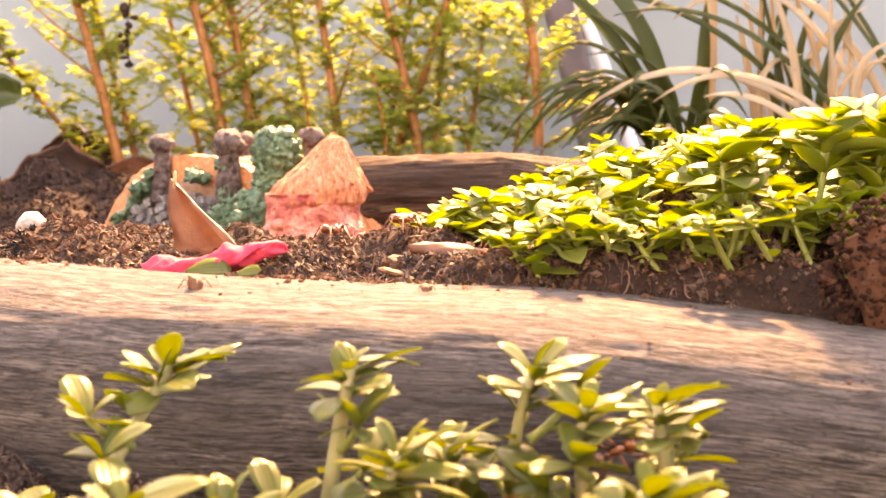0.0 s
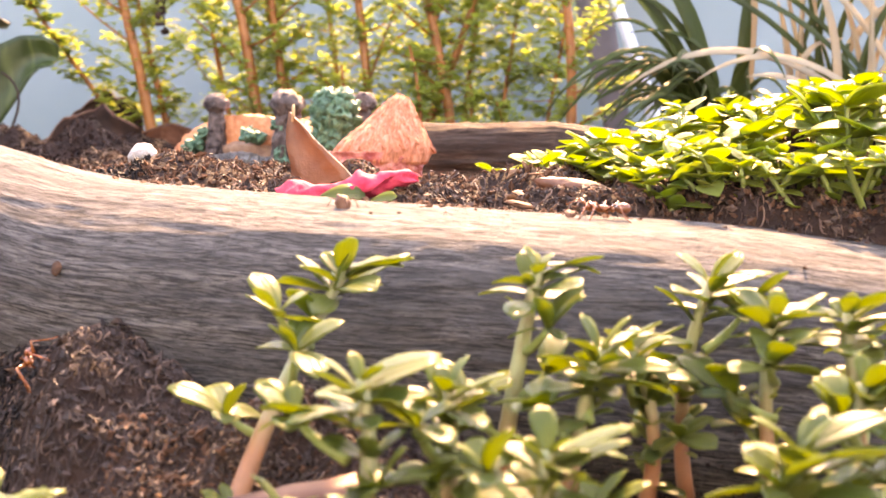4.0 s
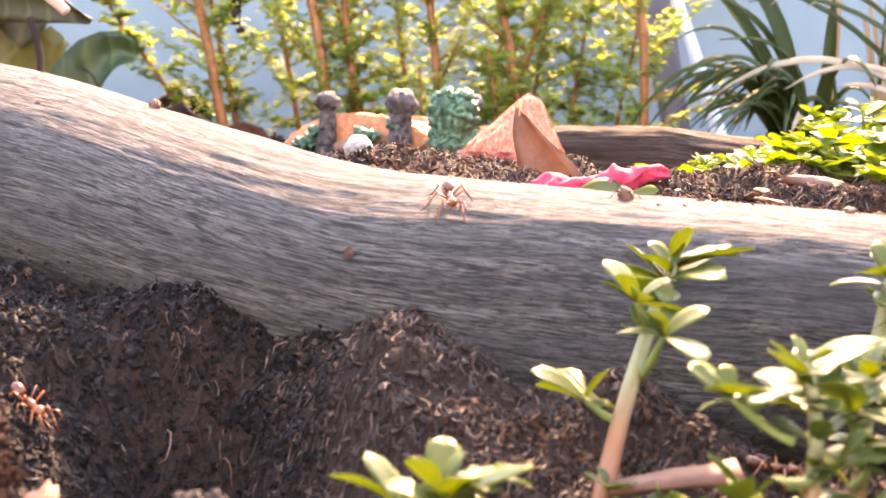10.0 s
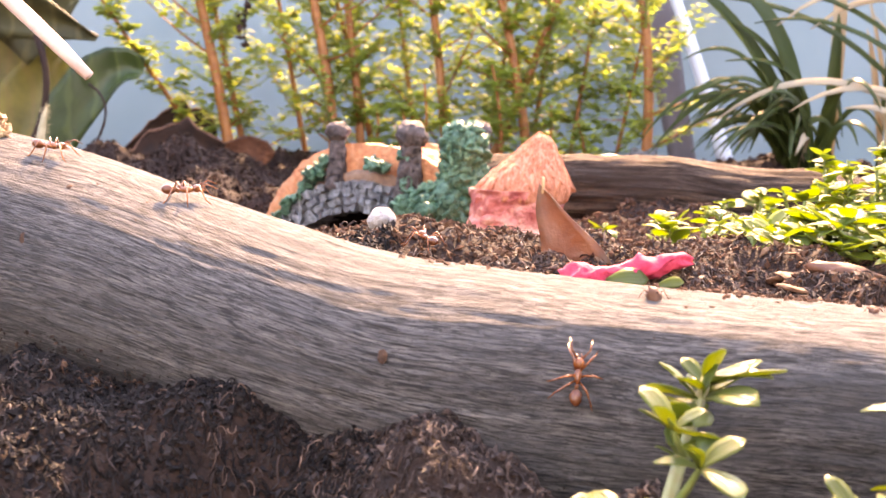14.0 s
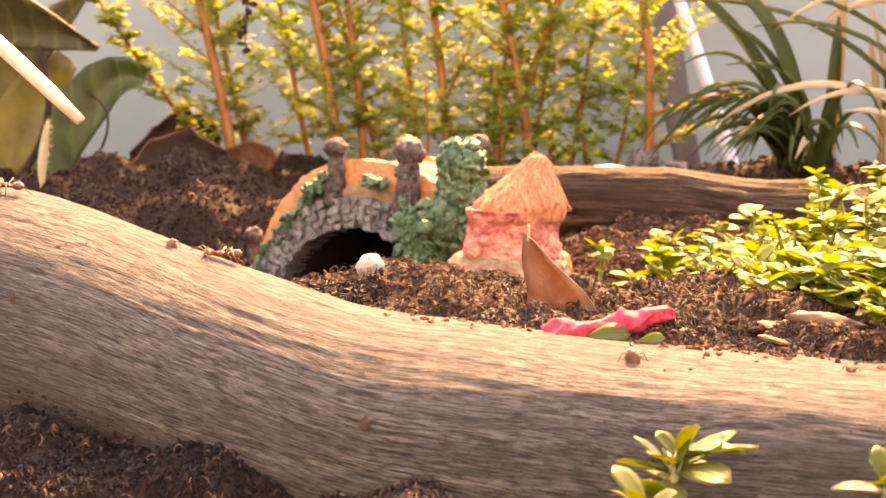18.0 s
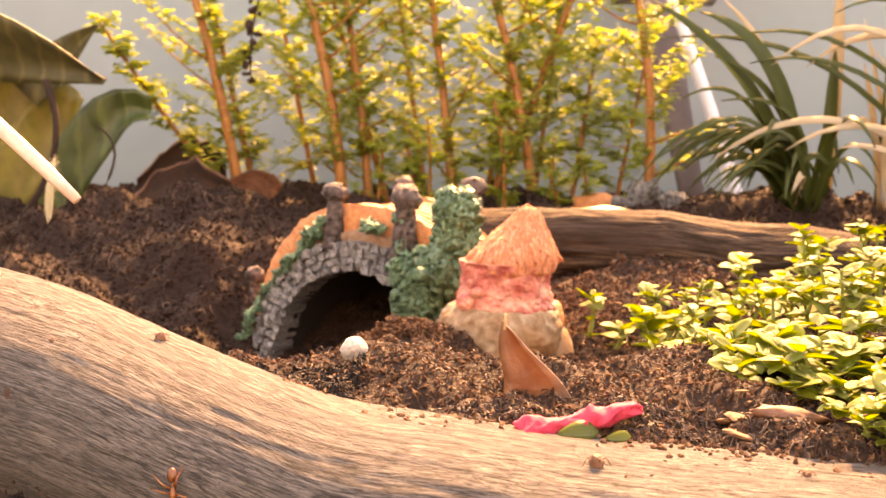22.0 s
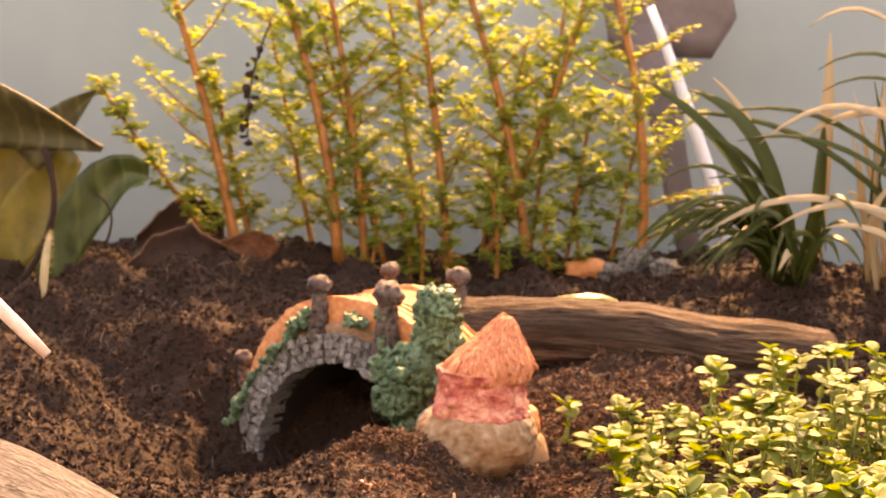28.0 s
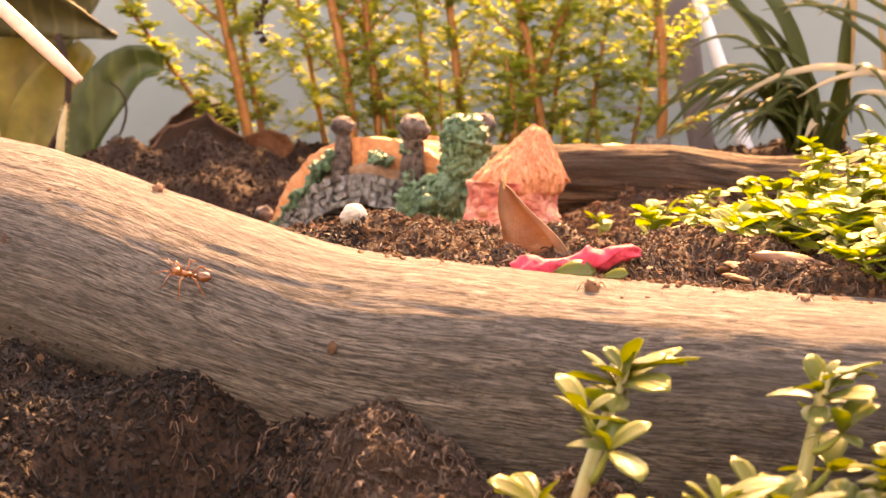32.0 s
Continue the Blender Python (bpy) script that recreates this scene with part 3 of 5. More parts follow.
def uneven(v, f, amount, freq, seed=0):
    """Pushes the points of a finely cut solid about."""
    me = bpy.data.meshes.new("tmp")
    me.from_pydata([tuple(p) for p in v], [], f)
    bm = bmesh.new()
    bm.from_mesh(me)
    bmesh.ops.triangulate(bm, faces=[q for q in bm.faces if len(q.verts) > 4])
    bmesh.ops.subdivide_edges(bm, edges=[e for e in bm.edges if e.calc_length() > 0.004], cuts=3, use_grid_fill=True)
    P = np.array([p.co[:] for p in bm.verts])
    for k in range(3):
        P[:, k] += amount * 2 * (rough(P[:, 0] * freq + 31 * k, P[:, 1] * freq, P[:, 2] * freq, 3, seed + k) - 0.5)
    out = P.tolist(), [[q.index for q in face.verts] for face in bm.faces]
    bm.free()
    bpy.data.meshes.remove(me)
    return out


def ivy(places, size, seed):
    """Crusted moulded ivy: ragged cupped leaves standing off an uneven core, thick enough to cast shade on one another."""
    rng, chunks = np.random.default_rng(seed), []
    for p, r, n in places:
        chunks.append((BALL_V * (1 + 0.7 * (rough(BALL_V[:, 0] * 3 + 3, BALL_V[:, 1] * 3, BALL_V[:, 2] * 3, 3, seed) - 0.5))[:, None] * np.array(r) * 0.9 + np.array(p), BALL_F))
        d = rng.normal(size=(n, 3))
        d[:, 1] -= 0.6
        d /= np.linalg.norm(d, axis=1)[:, None]
        for q in d:
            w = size * rng.uniform(0.6, 1.5)
            out = (q + rng.normal(0, 0.45, 3)) / 1.2
            out /= np.linalg.norm(out)
            a = np.cross(out, rng.normal(size=3))
            a /= np.linalg.norm(a)
            b = np.cross(out, a)
            at = np.array(p) + q * np.array(r) * rng.uniform(0.85, 1.12)
            ring = [(math.cos(c) * g, math.sin(c) * g * 0.75) for c, g in zip(np.linspace(0, 2 * math.pi, 8)[:7], rng.uniform(0.65, 1.2, 7))]
            top = [at + w * (a * x + b * y + out * rng.uniform(0.10, 0.42)) for x, y in ring] + [at + out * w * 0.02]
            low = [at + w * (a * x * 0.9 + b * y * 0.9 - out * 0.15) for x, y in ring] + [at - out * w * 0.3]
            f = [(k, (k + 1) % 7, 7) for k in range(7)] + [(8 + (k + 1) % 7, 8 + k, 15) for k in range(7)] + [(k, 8 + k, 8 + (k + 1) % 7, (k + 1) % 7) for k in range(7)]
            chunks.append((top + low, f))
    return joined(chunks)


def moulded(profile, rows=60, sides=150, layers=(), seed=0):
    """A turned solid with moulded relief: each layer is its depth, its spread round the axis and up it."""
    pr = np.array(profile, float)
    t = np.linspace(0, len(pr) - 1, rows)
    r = np.interp(t, range(len(pr)), pr[:, 0])[:, None]
    z = np.interp(t, range(len(pr)), pr[:, 1])[:, None]
    c = np.linspace(0, 2 * np.pi, sides, endpoint=False)[None]
    for k, (depth, around, up) in enumerate(layers):
        n = rough(np.cos(c) * around + 9, np.sin(c) * around + 5, z * up + 0 * c, 3, seed + 7 * k) - 0.5
        r = r + depth * 2 * n * np.minimum(1, r / 0.004)
    v = np.stack([r * np.cos(c), r * np.sin(c), z + 0 * c], -1).reshape(-1, 3)
    f = grid_faces(rows, sides, True) + [tuple(range(sides))[::-1], tuple(range((rows - 1) * sides, rows * sides))]
    return v, f


def build_ornament():
    th = thing("bridge_ornament", BRIDGE, "painted resin arched stone bridge with mushroom house, sunk in soil", "ornament")
    th.rotation_euler = (0, 0, BRIDGE_TURN)
    # lining and an added back sheet, coloured as the shade under the arch
    part("tunnel", mesh_of("tunnel", *uneven(*arch_solid(0.0385, 0.047, 0.006, 0.05, -24, 204), 0.0006, 300), TUNNEL_SHADE), th, None, "near-black lining under the arch, shade put into its colour")
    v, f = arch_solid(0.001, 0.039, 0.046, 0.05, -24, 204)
    part("tunnel_back", mesh_of("tunnel_back", v, f, TUNNEL_SHADE), th)
    ring = part("stone_arch", mesh_of("stone_arch", *uneven(*arch_solid(0.0395, 0.0480, 0.002, 0.012, -24, 204), 0.0006, 400, 4), STONE), th, None, "grey moulded stone arch")
    rng, jitter = random.Random(5), np.random.default_rng(5)
    for row, (r0, r1, m) in enumerate(((0.0383, 0.0407, 44), (0.0410, 0.0434, 47), (0.0438, 0.0462, 50), (0.0466, 0.0490, 53))):
        for k in range(m):
            w = 226.0 / m
            a0 = -23 + k * w + (w / 2 if row % 2 else 0)
            v, f = arch_solid(r0, r1, rng.uniform(-0.0028, -0.0004), 0.010, a0 + 0.4, a0 + w - 0.4, 3)
            part("stone", mesh_of("stone", np.array(v) + jitter.normal(0, 0.00036, (len(v), 3)), f, STONE, False), ring)
    part("upper_course", mesh_of("upper_course", *uneven(*arch_solid(0.046, 0.0525, 0.002, 0.046, 62, 122), 0.0012, 220, 8), TANSTONE), th, None, "brownish stone course above the arch")
    part("deck", mesh_of("deck", *uneven(*arch_solid(0.050, 0.0600, 0.007, 0.046, 8, 185, 36, 0.14), 0.0007, 240, 9), ORANGE), th, None, "orange grooved bridge deck")
    for n in (0.004, 0.043):
        part("parapet", mesh_of("parapet", *uneven(*arch_solid(0.0480, 0.0622, n, n + 0.004, 18, 184, 36, 0.19), 0.0009, 420, 41), ORANGE), th, None, "orange grooved parapet")
    for k in range(9):
        n = 0.008 + k * 0.0042
        part("plank_ridge", mesh_of("plank_ridge", *uneven(*arch_solid(0.0560, 0.0609, n, n + 0.0032, 12, 180, 36, 0.14), 0.0005, 260, 20 + k), ORANGE), th)
    for u, n, z0, z1, r in ((-0.012, 0.002, 0.046, 0.0660, 0.0031), (0.020, 0.001, 0.044, 0.0655, 0.0041), (-0.012, 0.046, 0.052, 0.0670, 0.0029), (0.021, 0.045, 0.045, 0.0675, 0.0034), (-0.0605, 0.014, 0.0, 0.030, 0.0030)):
        post = part("post", mesh_of("post", *moulded([(r * 1.35, z0), (r * 1.15, z0 + 0.004), (r * 0.95, z1 - 0.010), (r * 0.85, z1 - 0.004), (r * 0.7, z1 - 0.002)], 40, 48, ((0.0011, 1.6, 260), (0.0005, 5, 900)), int(u * 1e4) % 50), POST), th, Matrix.Translation((u, n, 0)), "dark weathered bridge post")
        part("ball", mesh_of("ball", *lump((r * 1.32, r * 1.32, r * 1.22), 0.42, 3.4, int(n * 1e4)), POST), post, Matrix.Translation((0, 0, z1)))
    part("ivy", mesh_of("ivy", *ivy([((0.0405, 0.003, 0.052), (0.0078, 0.008, 0.011), 260), ((0.0415, 0.001, 0.0620), (0.0072, 0.0065, 0.0082), 170), ((0.0350, -0.003, 0.041), (0.0105, 0.007, 0.0080), 260), ((0.0290, -0.004, 0.031), (0.0085, 0.006, 0.0080), 170), ((0.0330, -0.002, 0.018), (0.0055, 0.005, 0.0085), 90), ((0.0230, -0.004, 0.040), (0.0040, 0.004, 0.0060), 60)], 0.0021, 4), MOSS), th, None, "dark green moulded ivy mass")
    trails = []
    for u0, z0, u1, z1 in ((-0.017, 0.052, -0.042, 0.028), (-0.016, 0.056, -0.024, 0.046), (0.018, 0.058, 0.024, 0.036), (0.024, 0.040, 0.031, 0.014), (0.010, 0.054, 0.005, 0.056), (-0.042, 0.028, -0.054, 0.008)):
        for t in np.linspace(0, 1, 20):
            trails.append(((u0 + (u1 - u0) * t + 0.0014 * math.sin(23 * t), -0.001 + 0.002 * math.sin(9 * t), z0 + (z1 - z0) * t), (0.0014, 0.0012, 0.0014), 4))
    part("ivy_trail", mesh_of("ivy_trail", *ivy(trails, 0.0016, 6), MOSS), th)
    v, f = lathe([(0.0008, 0.004), (0.0021, 0.0042), (0.0025, 0.0025), (0.0019, 0.001), (0.0019, 0.0)], 20)
    part("snail_shell", mesh_of("snail_shell", v, f, MOSS), th, Matrix.Translation((0.037, -0.0120, 0.042)) @ Matrix.Rotation(radians(90), 4, "X"), "round green moulded curl")
    # mushroom house, beside the bridge's foot
    to_house = Matrix.Rotation(-BRIDGE_TURN, 4, "Z") @ Matrix.Translation(Vector((-0.0300, 0.387, 0)) - Vector((BRIDGE.x, BRIDGE.y, BRIDGE.z)))
    foot = [(0.004, 0.030), (0.0108, 0.036), (0.0112, 0.0405), (0.0130, 0.0445), (0.0168, 0.0478), (0.0190, 0.0508), (0.0198, 0.0542), (0.0194, 0.0578), (0.0180, 0.0612), (0.0160, 0.0634), (0.0130, 0.0648)]
    house = part("house_base", mesh_of("house_base", *moulded(foot, 70, 170, ((0.0011, 1.4, 90), (0.0007, 7, 500), (0.0003, 22, 1500)), 3), CREAM), th, to_house, "cream and ochre bulging stone base")
    def lean(v):
        """The thatch stands askew: its peak lies off to one side."""
        v = np.array(v) * (0.88, 0.88, 1.0)
        v[:, 0] += 0.0028 + 0.30 * (v[:, 2] - 0.0755)
        return v
    wall = [(0.0165, 0.061), (0.0166, 0.0640), (0.0156, 0.0665), (0.0148, 0.0695), (0.0146, 0.0735), (0.0150, 0.0775)]
    wall = [(r * 0.94, z) for r, z in wall]
    part("house_wall", mesh_of("house_wall", *moulded(wall, 60, 170, ((0.0008, 2.0, 160), (0.0011, 6, 420), (0.0004, 18, 1200)), 7), RED), house, Matrix.Translation((0.0012, 0, 0)), "red and pink worn wall")
    cone = [(0.0120, 0.0755), (0.0148, 0.0738), (0.0158, 0.0748), (0.0157, 0.0775), (0.0143, 0.0803), (0.0116, 0.0838), (0.0090, 0.0868), (0.0064, 0.0898), (0.0044, 0.0920), (0.0022, 0.0938)]
    v, f = moulded(cone, 70, 170, ((0.0008, 2.0, 120), (0.0010, 11, 200), (0.0004, 26, 700)), 5)
    roof = part("house_roof", mesh_of("house_roof", lean(v), f, ROOF), house, None, "pointed orange thatched roof")
    rng = np.random.default_rng(8)
    for k in range(280):
        t = rng.uniform(0.10, 1) ** 1.1
        c = rng.uniform(0, 2 * math.pi)
        r, z = 0.0168 * (1 - t * 0.88), 0.0772 + 0.0158 * t
        part("thatch_tuft", SHINGLES[rng.integers(0, 4)], roof, Matrix.Translation(lean([(r * math.cos(c), r * math.sin(c), z)])[0]) @ Matrix.Rotation(c, 4, "Z") @ Matrix.Rotation(-0.72 + rng.uniform(-0.2, 0.2), 4, "Y") @ Matrix.Scale(rng.uniform(0.6, 1.2), 4))
    for c, z, s in ((-2.45, 0.0655, (0.0034, 0.0024, 0.0030)), (-2.2, 0.0690, (0.0022, 0.0012, 0.0016)),):
        part("wall_boss", mesh_of("wall_boss", *lump(s, 0.2, 2, int(z * 1e4)), RED), house, Matrix.Translation((0.0012 + 0.0152 * math.cos(c), 0.0152 * math.sin(c), z)))
    part("side_lobe", mesh_of("side_lobe", *lump((0.0075, 0.010, 0.0105), 0.25, 2, 78), CREAM), house, Matrix.Translation((0.0165, 0.002, 0.0475)))
    part("lean_to", mesh_of("lean_to", *lump((0.004, 0.006, 0.007), 0.3, 2, 77), ORANGE), house, Matrix.Translation((0.0165, 0.006, 0.058)))
    return th


SHINGLES = [mesh_of("thatch_tuft", *lump((0.0008, 0.0013, 0.0026), 0.55, 2.6, 60 + k, 3), ROOF) for k in range(4)]


# ---- small things on the soil ----
def build_shard():
    """A thin curved brown shard standing on end."""
    at = Vector((-0.0335, 0.2255, 0.0))
    at.z = float(ground_height(at.x, at.y)) + 0.0003
    v, n = [], 14
    for i in range(n):
        t = i / (n - 1)
        for s in (0, 1):
            for j in range(6):
                q = j / 5
                width = 0.06 + 0.94 * (1 - t) ** 0.84
                x = -0.0015 + q * 0.0124 * width + 0.0004 * math.sin(7 * t)
                v.append((x, 0.0014 * math.sin(2.6 * q + 0.4) * (1 - 0.4 * t) + s * 0.0013, -0.003 + 0.0140 * t - 0.0010 * q * t))
    f = []
    for i in range(n - 1):
        for s in (0, 1):
            for j in range(5):
                a = i * 12 + s * 6 + j
                f.append((a, a + 1, a + 13, a + 12) if s == 0 else (a + 12, a + 13, a + 1, a))
        for j in (0, 5):
            a = i * 12 + j
            f.append((a, a + 12, a + 18, a + 6) if j == 0 else (a + 6, a + 18, a + 12, a))
    f += [tuple(range((n - 1) * 12, (n - 1) * 12 + 6)) + tuple(range(n * 12 - 1, n * 12 - 7, -1))]
    th = thing("bark_shard", at, "pointed brown curved bark shard standing in soil", "bark shard")
    th.rotation_euler = (radians(-6), radians(-4), radians(-12))
    part("shell", mesh_of("shell", v, f, SHARD), th)
    part("torn_edge", mesh_of("torn_edge", *tube(bend((-0.0012, 0.0012, 0.0080), (-0.0006, 0.0012, 0.0122), (0.0002, -0.0002, 0), 9), [0.0003, 0.0003, 0.0002, 0.0004, 0.0003, 0.0003, 0.0003, 0.0003, 0.0002], 7), PALE_RIM), th, None, "pale torn edge")


PALE_RIM = plain("pale_rim", (0.45, 0.25, 0.11), (0.70, 0.45, 0.24), 300, 0.5, 0.3)


def build_petal():
    at = Vector((-0.0228, 0.2018, 0.0716))
    th = thing("pink_petal", at, "crumpled bright pink petal lying on soil beside the log", "petal")
    line = [(-0.0105, -0.0006, 0.0004), (-0.0085, -0.0010, 0.0014), (-0.0060, -0.0004, 0.0010), (-0.0035, 0.0, 0.0016), (-0.0010, 0.0004, 0.0019), (0.0015, 0.0008, 0.0026), (0.0040, 0.0012, 0.0027), (0.0062, 0.0020, 0.0036), (0.0082, 0.0026, 0.0039), (0.0098, 0.0030, 0.0036)]
    wide = [0.0018, 0.0029, 0.0025, 0.0016, 0.0020, 0.0027, 0.0024, 0.0016, 0.0017, 0.0007]
    tx = np.linspace(0, 9, 70)
    mids = np.stack([np.interp(tx, range(10), [p[k] for p in line]) for k in range(3)], -1)
    w = np.interp(tx, range(10), wide)
    c = np.linspace(0, 2 * np.pi, 28, endpoint=False)
    crease = 1 + 0.9 * (rough(tx[:, None] * 1.4, np.cos(c) * 1.6 + 4, np.sin(c) * 1.6 + 4, 3, 8) - 0.5)
    v = np.stack([mids[:, :1] + 0.0006 * np.sin(c * 3 + tx[:, None]), mids[:, 1:2] + w[:, None] * crease * np.cos(c), mids[:, 2:] + 0.72 * w[:, None] * crease * np.sin(c)], -1)
    chunks = [(v.reshape(-1, 3), grid_faces(70, 28, True) + [tuple(range(28))[::-1], tuple(range(69 * 28, 70 * 28))])]
    part("petal", mesh_of("petal", *joined(chunks), PINK), th)
    for k, (x, y, z, out, s) in enumerate(((-0.0040, -0.0034, 0.0010, 0.1, 0.0066), (0.0035, -0.0040, 0.0006, -0.2, 0.004))):
        part("leaf", leaf_mesh("oval", LEAF_FRONT, k), th, leaf_pose((x, y, z), out, 0.15, s, 0.8))


def bead(name, label, category, at, size, material, seed, group="", wobble=0.25, kind=""):
    v, f = lump(size, wobble, 2.2, seed)
    ob = new(name, mesh_of(name, v, f, material))
    ob.location = at
    return tagged(ob, label, category, group, kind)


def clod(at, size, seed, label, material=None, name="soil_clod", grit=1.0):
    """A clod as a heap of clinging crumbs, one mesh."""
    r = np.random.default_rng(seed)
    v, f = lump(np.array(size) * 0.62, 0.5, 2.0, seed)
    chunks = [(v, f)]
    for _ in range(int(900 / grit)):
        d = r.normal(size=3)
        d /= np.linalg.norm(d)
        q, _ = np.linalg.qr(r.normal(size=(3, 3)))
        chunks.append(((ICO_V * r.uniform(0.6, 1.3, (12, 1)) * r.uniform(0.5, 1.3, 3)) @ q * r.uniform(0.0002, 0.0009) * grit + d * np.array(size) * r.uniform(0.6, 1.0), ICO_F.tolist()))
    ob = new(name, mesh_of(name, *joined(chunks), material or CRUMB, False))
    ob.location = at
    return tagged(ob, label, name.replace("_", " "), kind="stuff")


CLODS = [(-0.0690, 0.370, 0.0062), (-0.0610, 0.368, 0.0080), (-0.0545, 0.364, 0.0078), (-0.0660, 0.358, 0.0082), (-0.0580, 0.350, 0.0070), (-0.0475, 0.352, 0.0066), (-0.0740, 0.352, 0.0060), (-0.0110, 0.362, 0.0062), (-0.0390, 0.344, 0.0058), (-0.0050, 0.350, 0.0050)]


def build_small():
    bead("perlite_bead", "white rough perlite bead on soil", "perlite", (-0.0625, 0.2385, float(ground_height(-0.0625, 0.2385)) + 0.0026), (0.0026, 0.0025, 0.0025), WHITE, 3)
    bead("perlite_bead", "cream stone chip half sunk in soil", "stone", (-0.0268, 0.330, float(ground_height(-0.0268, 0.330)) + 0.002), (0.0058, 0.004, 0.0036), WHITE, 7)
    bead("pebble", "smooth pale pink pebble lying on soil", "pebble", (-0.0075, 0.062, 0.0505), (0.0130, 0.008, 0.0090), PEBBLE, 9, wobble=0.05)
    bead("stone", "dark stone flecked with white lichen on soil", "stone", (0.052, 0.655, float(ground_height(0.052, 0.655)) + 0.006), (0.0100, 0.009, 0.0115), LICHEN, 12, wobble=0.75)
    bead("stone", "small grey stone crusted with pale lichen on soil", "stone", (0.0665, 0.640, float(ground_height(0.0665, 0.640)) + 0.004), (0.0085, 0.007, 0.0070), LICHEN, 14, wobble=0.8)
    bead("stone", "dark stone flecked with white lichen on soil", "stone", (0.0400, 0.648, float(ground_height(0.040, 0.648)) + 0.003), (0.0070, 0.006, 0.0055), LICHEN, 16, wobble=0.8)
    bead("clay_chip", "orange clay pot chip on soil", "clay chip", (0.0285, 0.660, float(ground_height(0.0285, 0.660)) + 0.004), (0.0135, 0.005, 0.0058), ORANGE, 15, wobble=0.35)
    bead("fallen_leaf", "yellow ochre curled fallen leaf on the log", "leaf", (0.012, 0.486, 0.0835), (0.013, 0.006, 0.0042), BROAD_YELLOW, 18, wobble=0.2)
    clod((-0.1340, 0.232, 0.0915), (0.0062, 0.004, 0.0044), 21, "pale crumbled wood chip on the driftwood log", PALE_CRUMB, "wood_chip")
    clod((0.0715, 0.184, 0.0720), (0.0105, 0.008, 0.0115), 24, "dark crumbly soil clod resting on the log", RED_CRUMB, grit=0.75)
    for k, (x, y, z, s) in enumerate(((-0.0655, 0.112, 0.0455, 0.0046), (-0.052, 0.100, 0.040, 0.0050), (0.018, 0.10, 0.040, 0.006))):
        clod((x, y, z), (s, s * 0.8, s), 40 + k, "dark crumbly soil clod in front of the log", FRONT_CRUMB, grit=0.6)
    clod((-0.0868, 0.117, 0.0465), (0.0056, 0.005, 0.0118), 58, "reddish brown crumbly peat clod before the log", RED_CRUMB, grit=0.6)
    for k, (x, y, q) in enumerate(CLODS):
        clod((x, y, float(ground_height(x, y)) - q * 0.25), (q, q * 0.8, q * 0.75), 60 + k, "reddish brown crumbly soil clod before the bridge", CRUMB)
    for k, (x, y, sx, turn) in enumerate(((-0.0830, 0.118, 0.010, 70), (-0.058, 0.104, 0.006, 30), (0.012, 0.208, 0.007, 10), (0.024, 0.206, 0.006, -20))):
        v, f = lump((sx, sx * 0.28, sx * 0.22), 0.45, 2.2, 70 + k)
        ob = new("bark_chip", mesh_of("bark_chip", v, f, RUST))
        ob.matrix_basis = Matrix.Translation((x, y, float(ground_height(x, y)) + sx * (0.5 if turn > 50 else 0.15))) @ Matrix.Rotation(radians(turn), 4, "Z") @ Matrix.Rotation(radians(-55 if turn > 50 else 8), 4, "Y")
        tagged(ob, "small rust-brown bark chip on soil", "bark chip", "bark chips")
    flakes = np.random.default_rng(77)
    for k in range(14):
        x, y, sx = flakes.uniform(0.0, 0.034), flakes.uniform(0.2035, 0.222), flakes.uniform(0.0012, 0.0030)
        v, f = lump((sx, sx * flakes.uniform(0.35, 0.6), sx * 0.16), 0.5, 2.4, 110 + k)
        ob = new("bark_flake", mesh_of("bark_flake", v, f, PALE_FLAKE))
        ob.matrix_basis = Matrix.Translation((x, y, float(fine_height(x, y)) + 0.0007)) @ Matrix.Rotation(flakes.uniform(0, 3.1), 4, "Z") @ Matrix.Rotation(flakes.uniform(-0.35, 0.35), 4, "Y")
        tagged(ob, "thin dry orange-brown bark flake lying on soil", "bark flake", "bark flakes behind the log")
    for k, (x, c, sz) in enumerate(((-0.0223, 71, 0.0011), (0.0085, 82, 0.0007), (-0.094, 84, 0.0009))):
        hull = thing("dry_husk", log_surface(x, c), "tiny dried insect husk on the driftwood log", "husk")
        part("shell", mesh_of("shell", *lump((sz, sz * 0.9, sz * 1.1), 0.6, 2.5, 90 + k), RUST), hull, Matrix.Translation((0, 0, sz * 0.6)))
        for j in range(4):
            g = j * 1.7 + k
            part("leg", mesh_of("leg", *tube([(0, 0, sz * 0.5), (sz * 1.3 * math.cos(g), sz * 1.3 * math.sin(g), sz * 1.3), (sz * 2 * math.cos(g), sz * 2 * math.sin(g), sz * 0.1)], [0.00012, 0.0001, 0.00006], 5), RUST), hull)
    th = thing("twig", (-0.1239, 0.2666, 0.1028), "pale pinkish bare twig leaning over the log", "twig")
    line = bend((0, 0, 0), (-0.075, 0.012, 0.052), (-0.004, 0, 0.008), 16)
    part("stalk", mesh_of("stalk", *tube(line, [0.0011, 0.0015] + [0.0016 + 0.00005 * i for i in range(14)], 12), TWIG), th)
    th = thing("plank_splinter", (-0.0295, 0.1355, 0.0452), "flat reddish wood splinter lying on soil", "splinter")
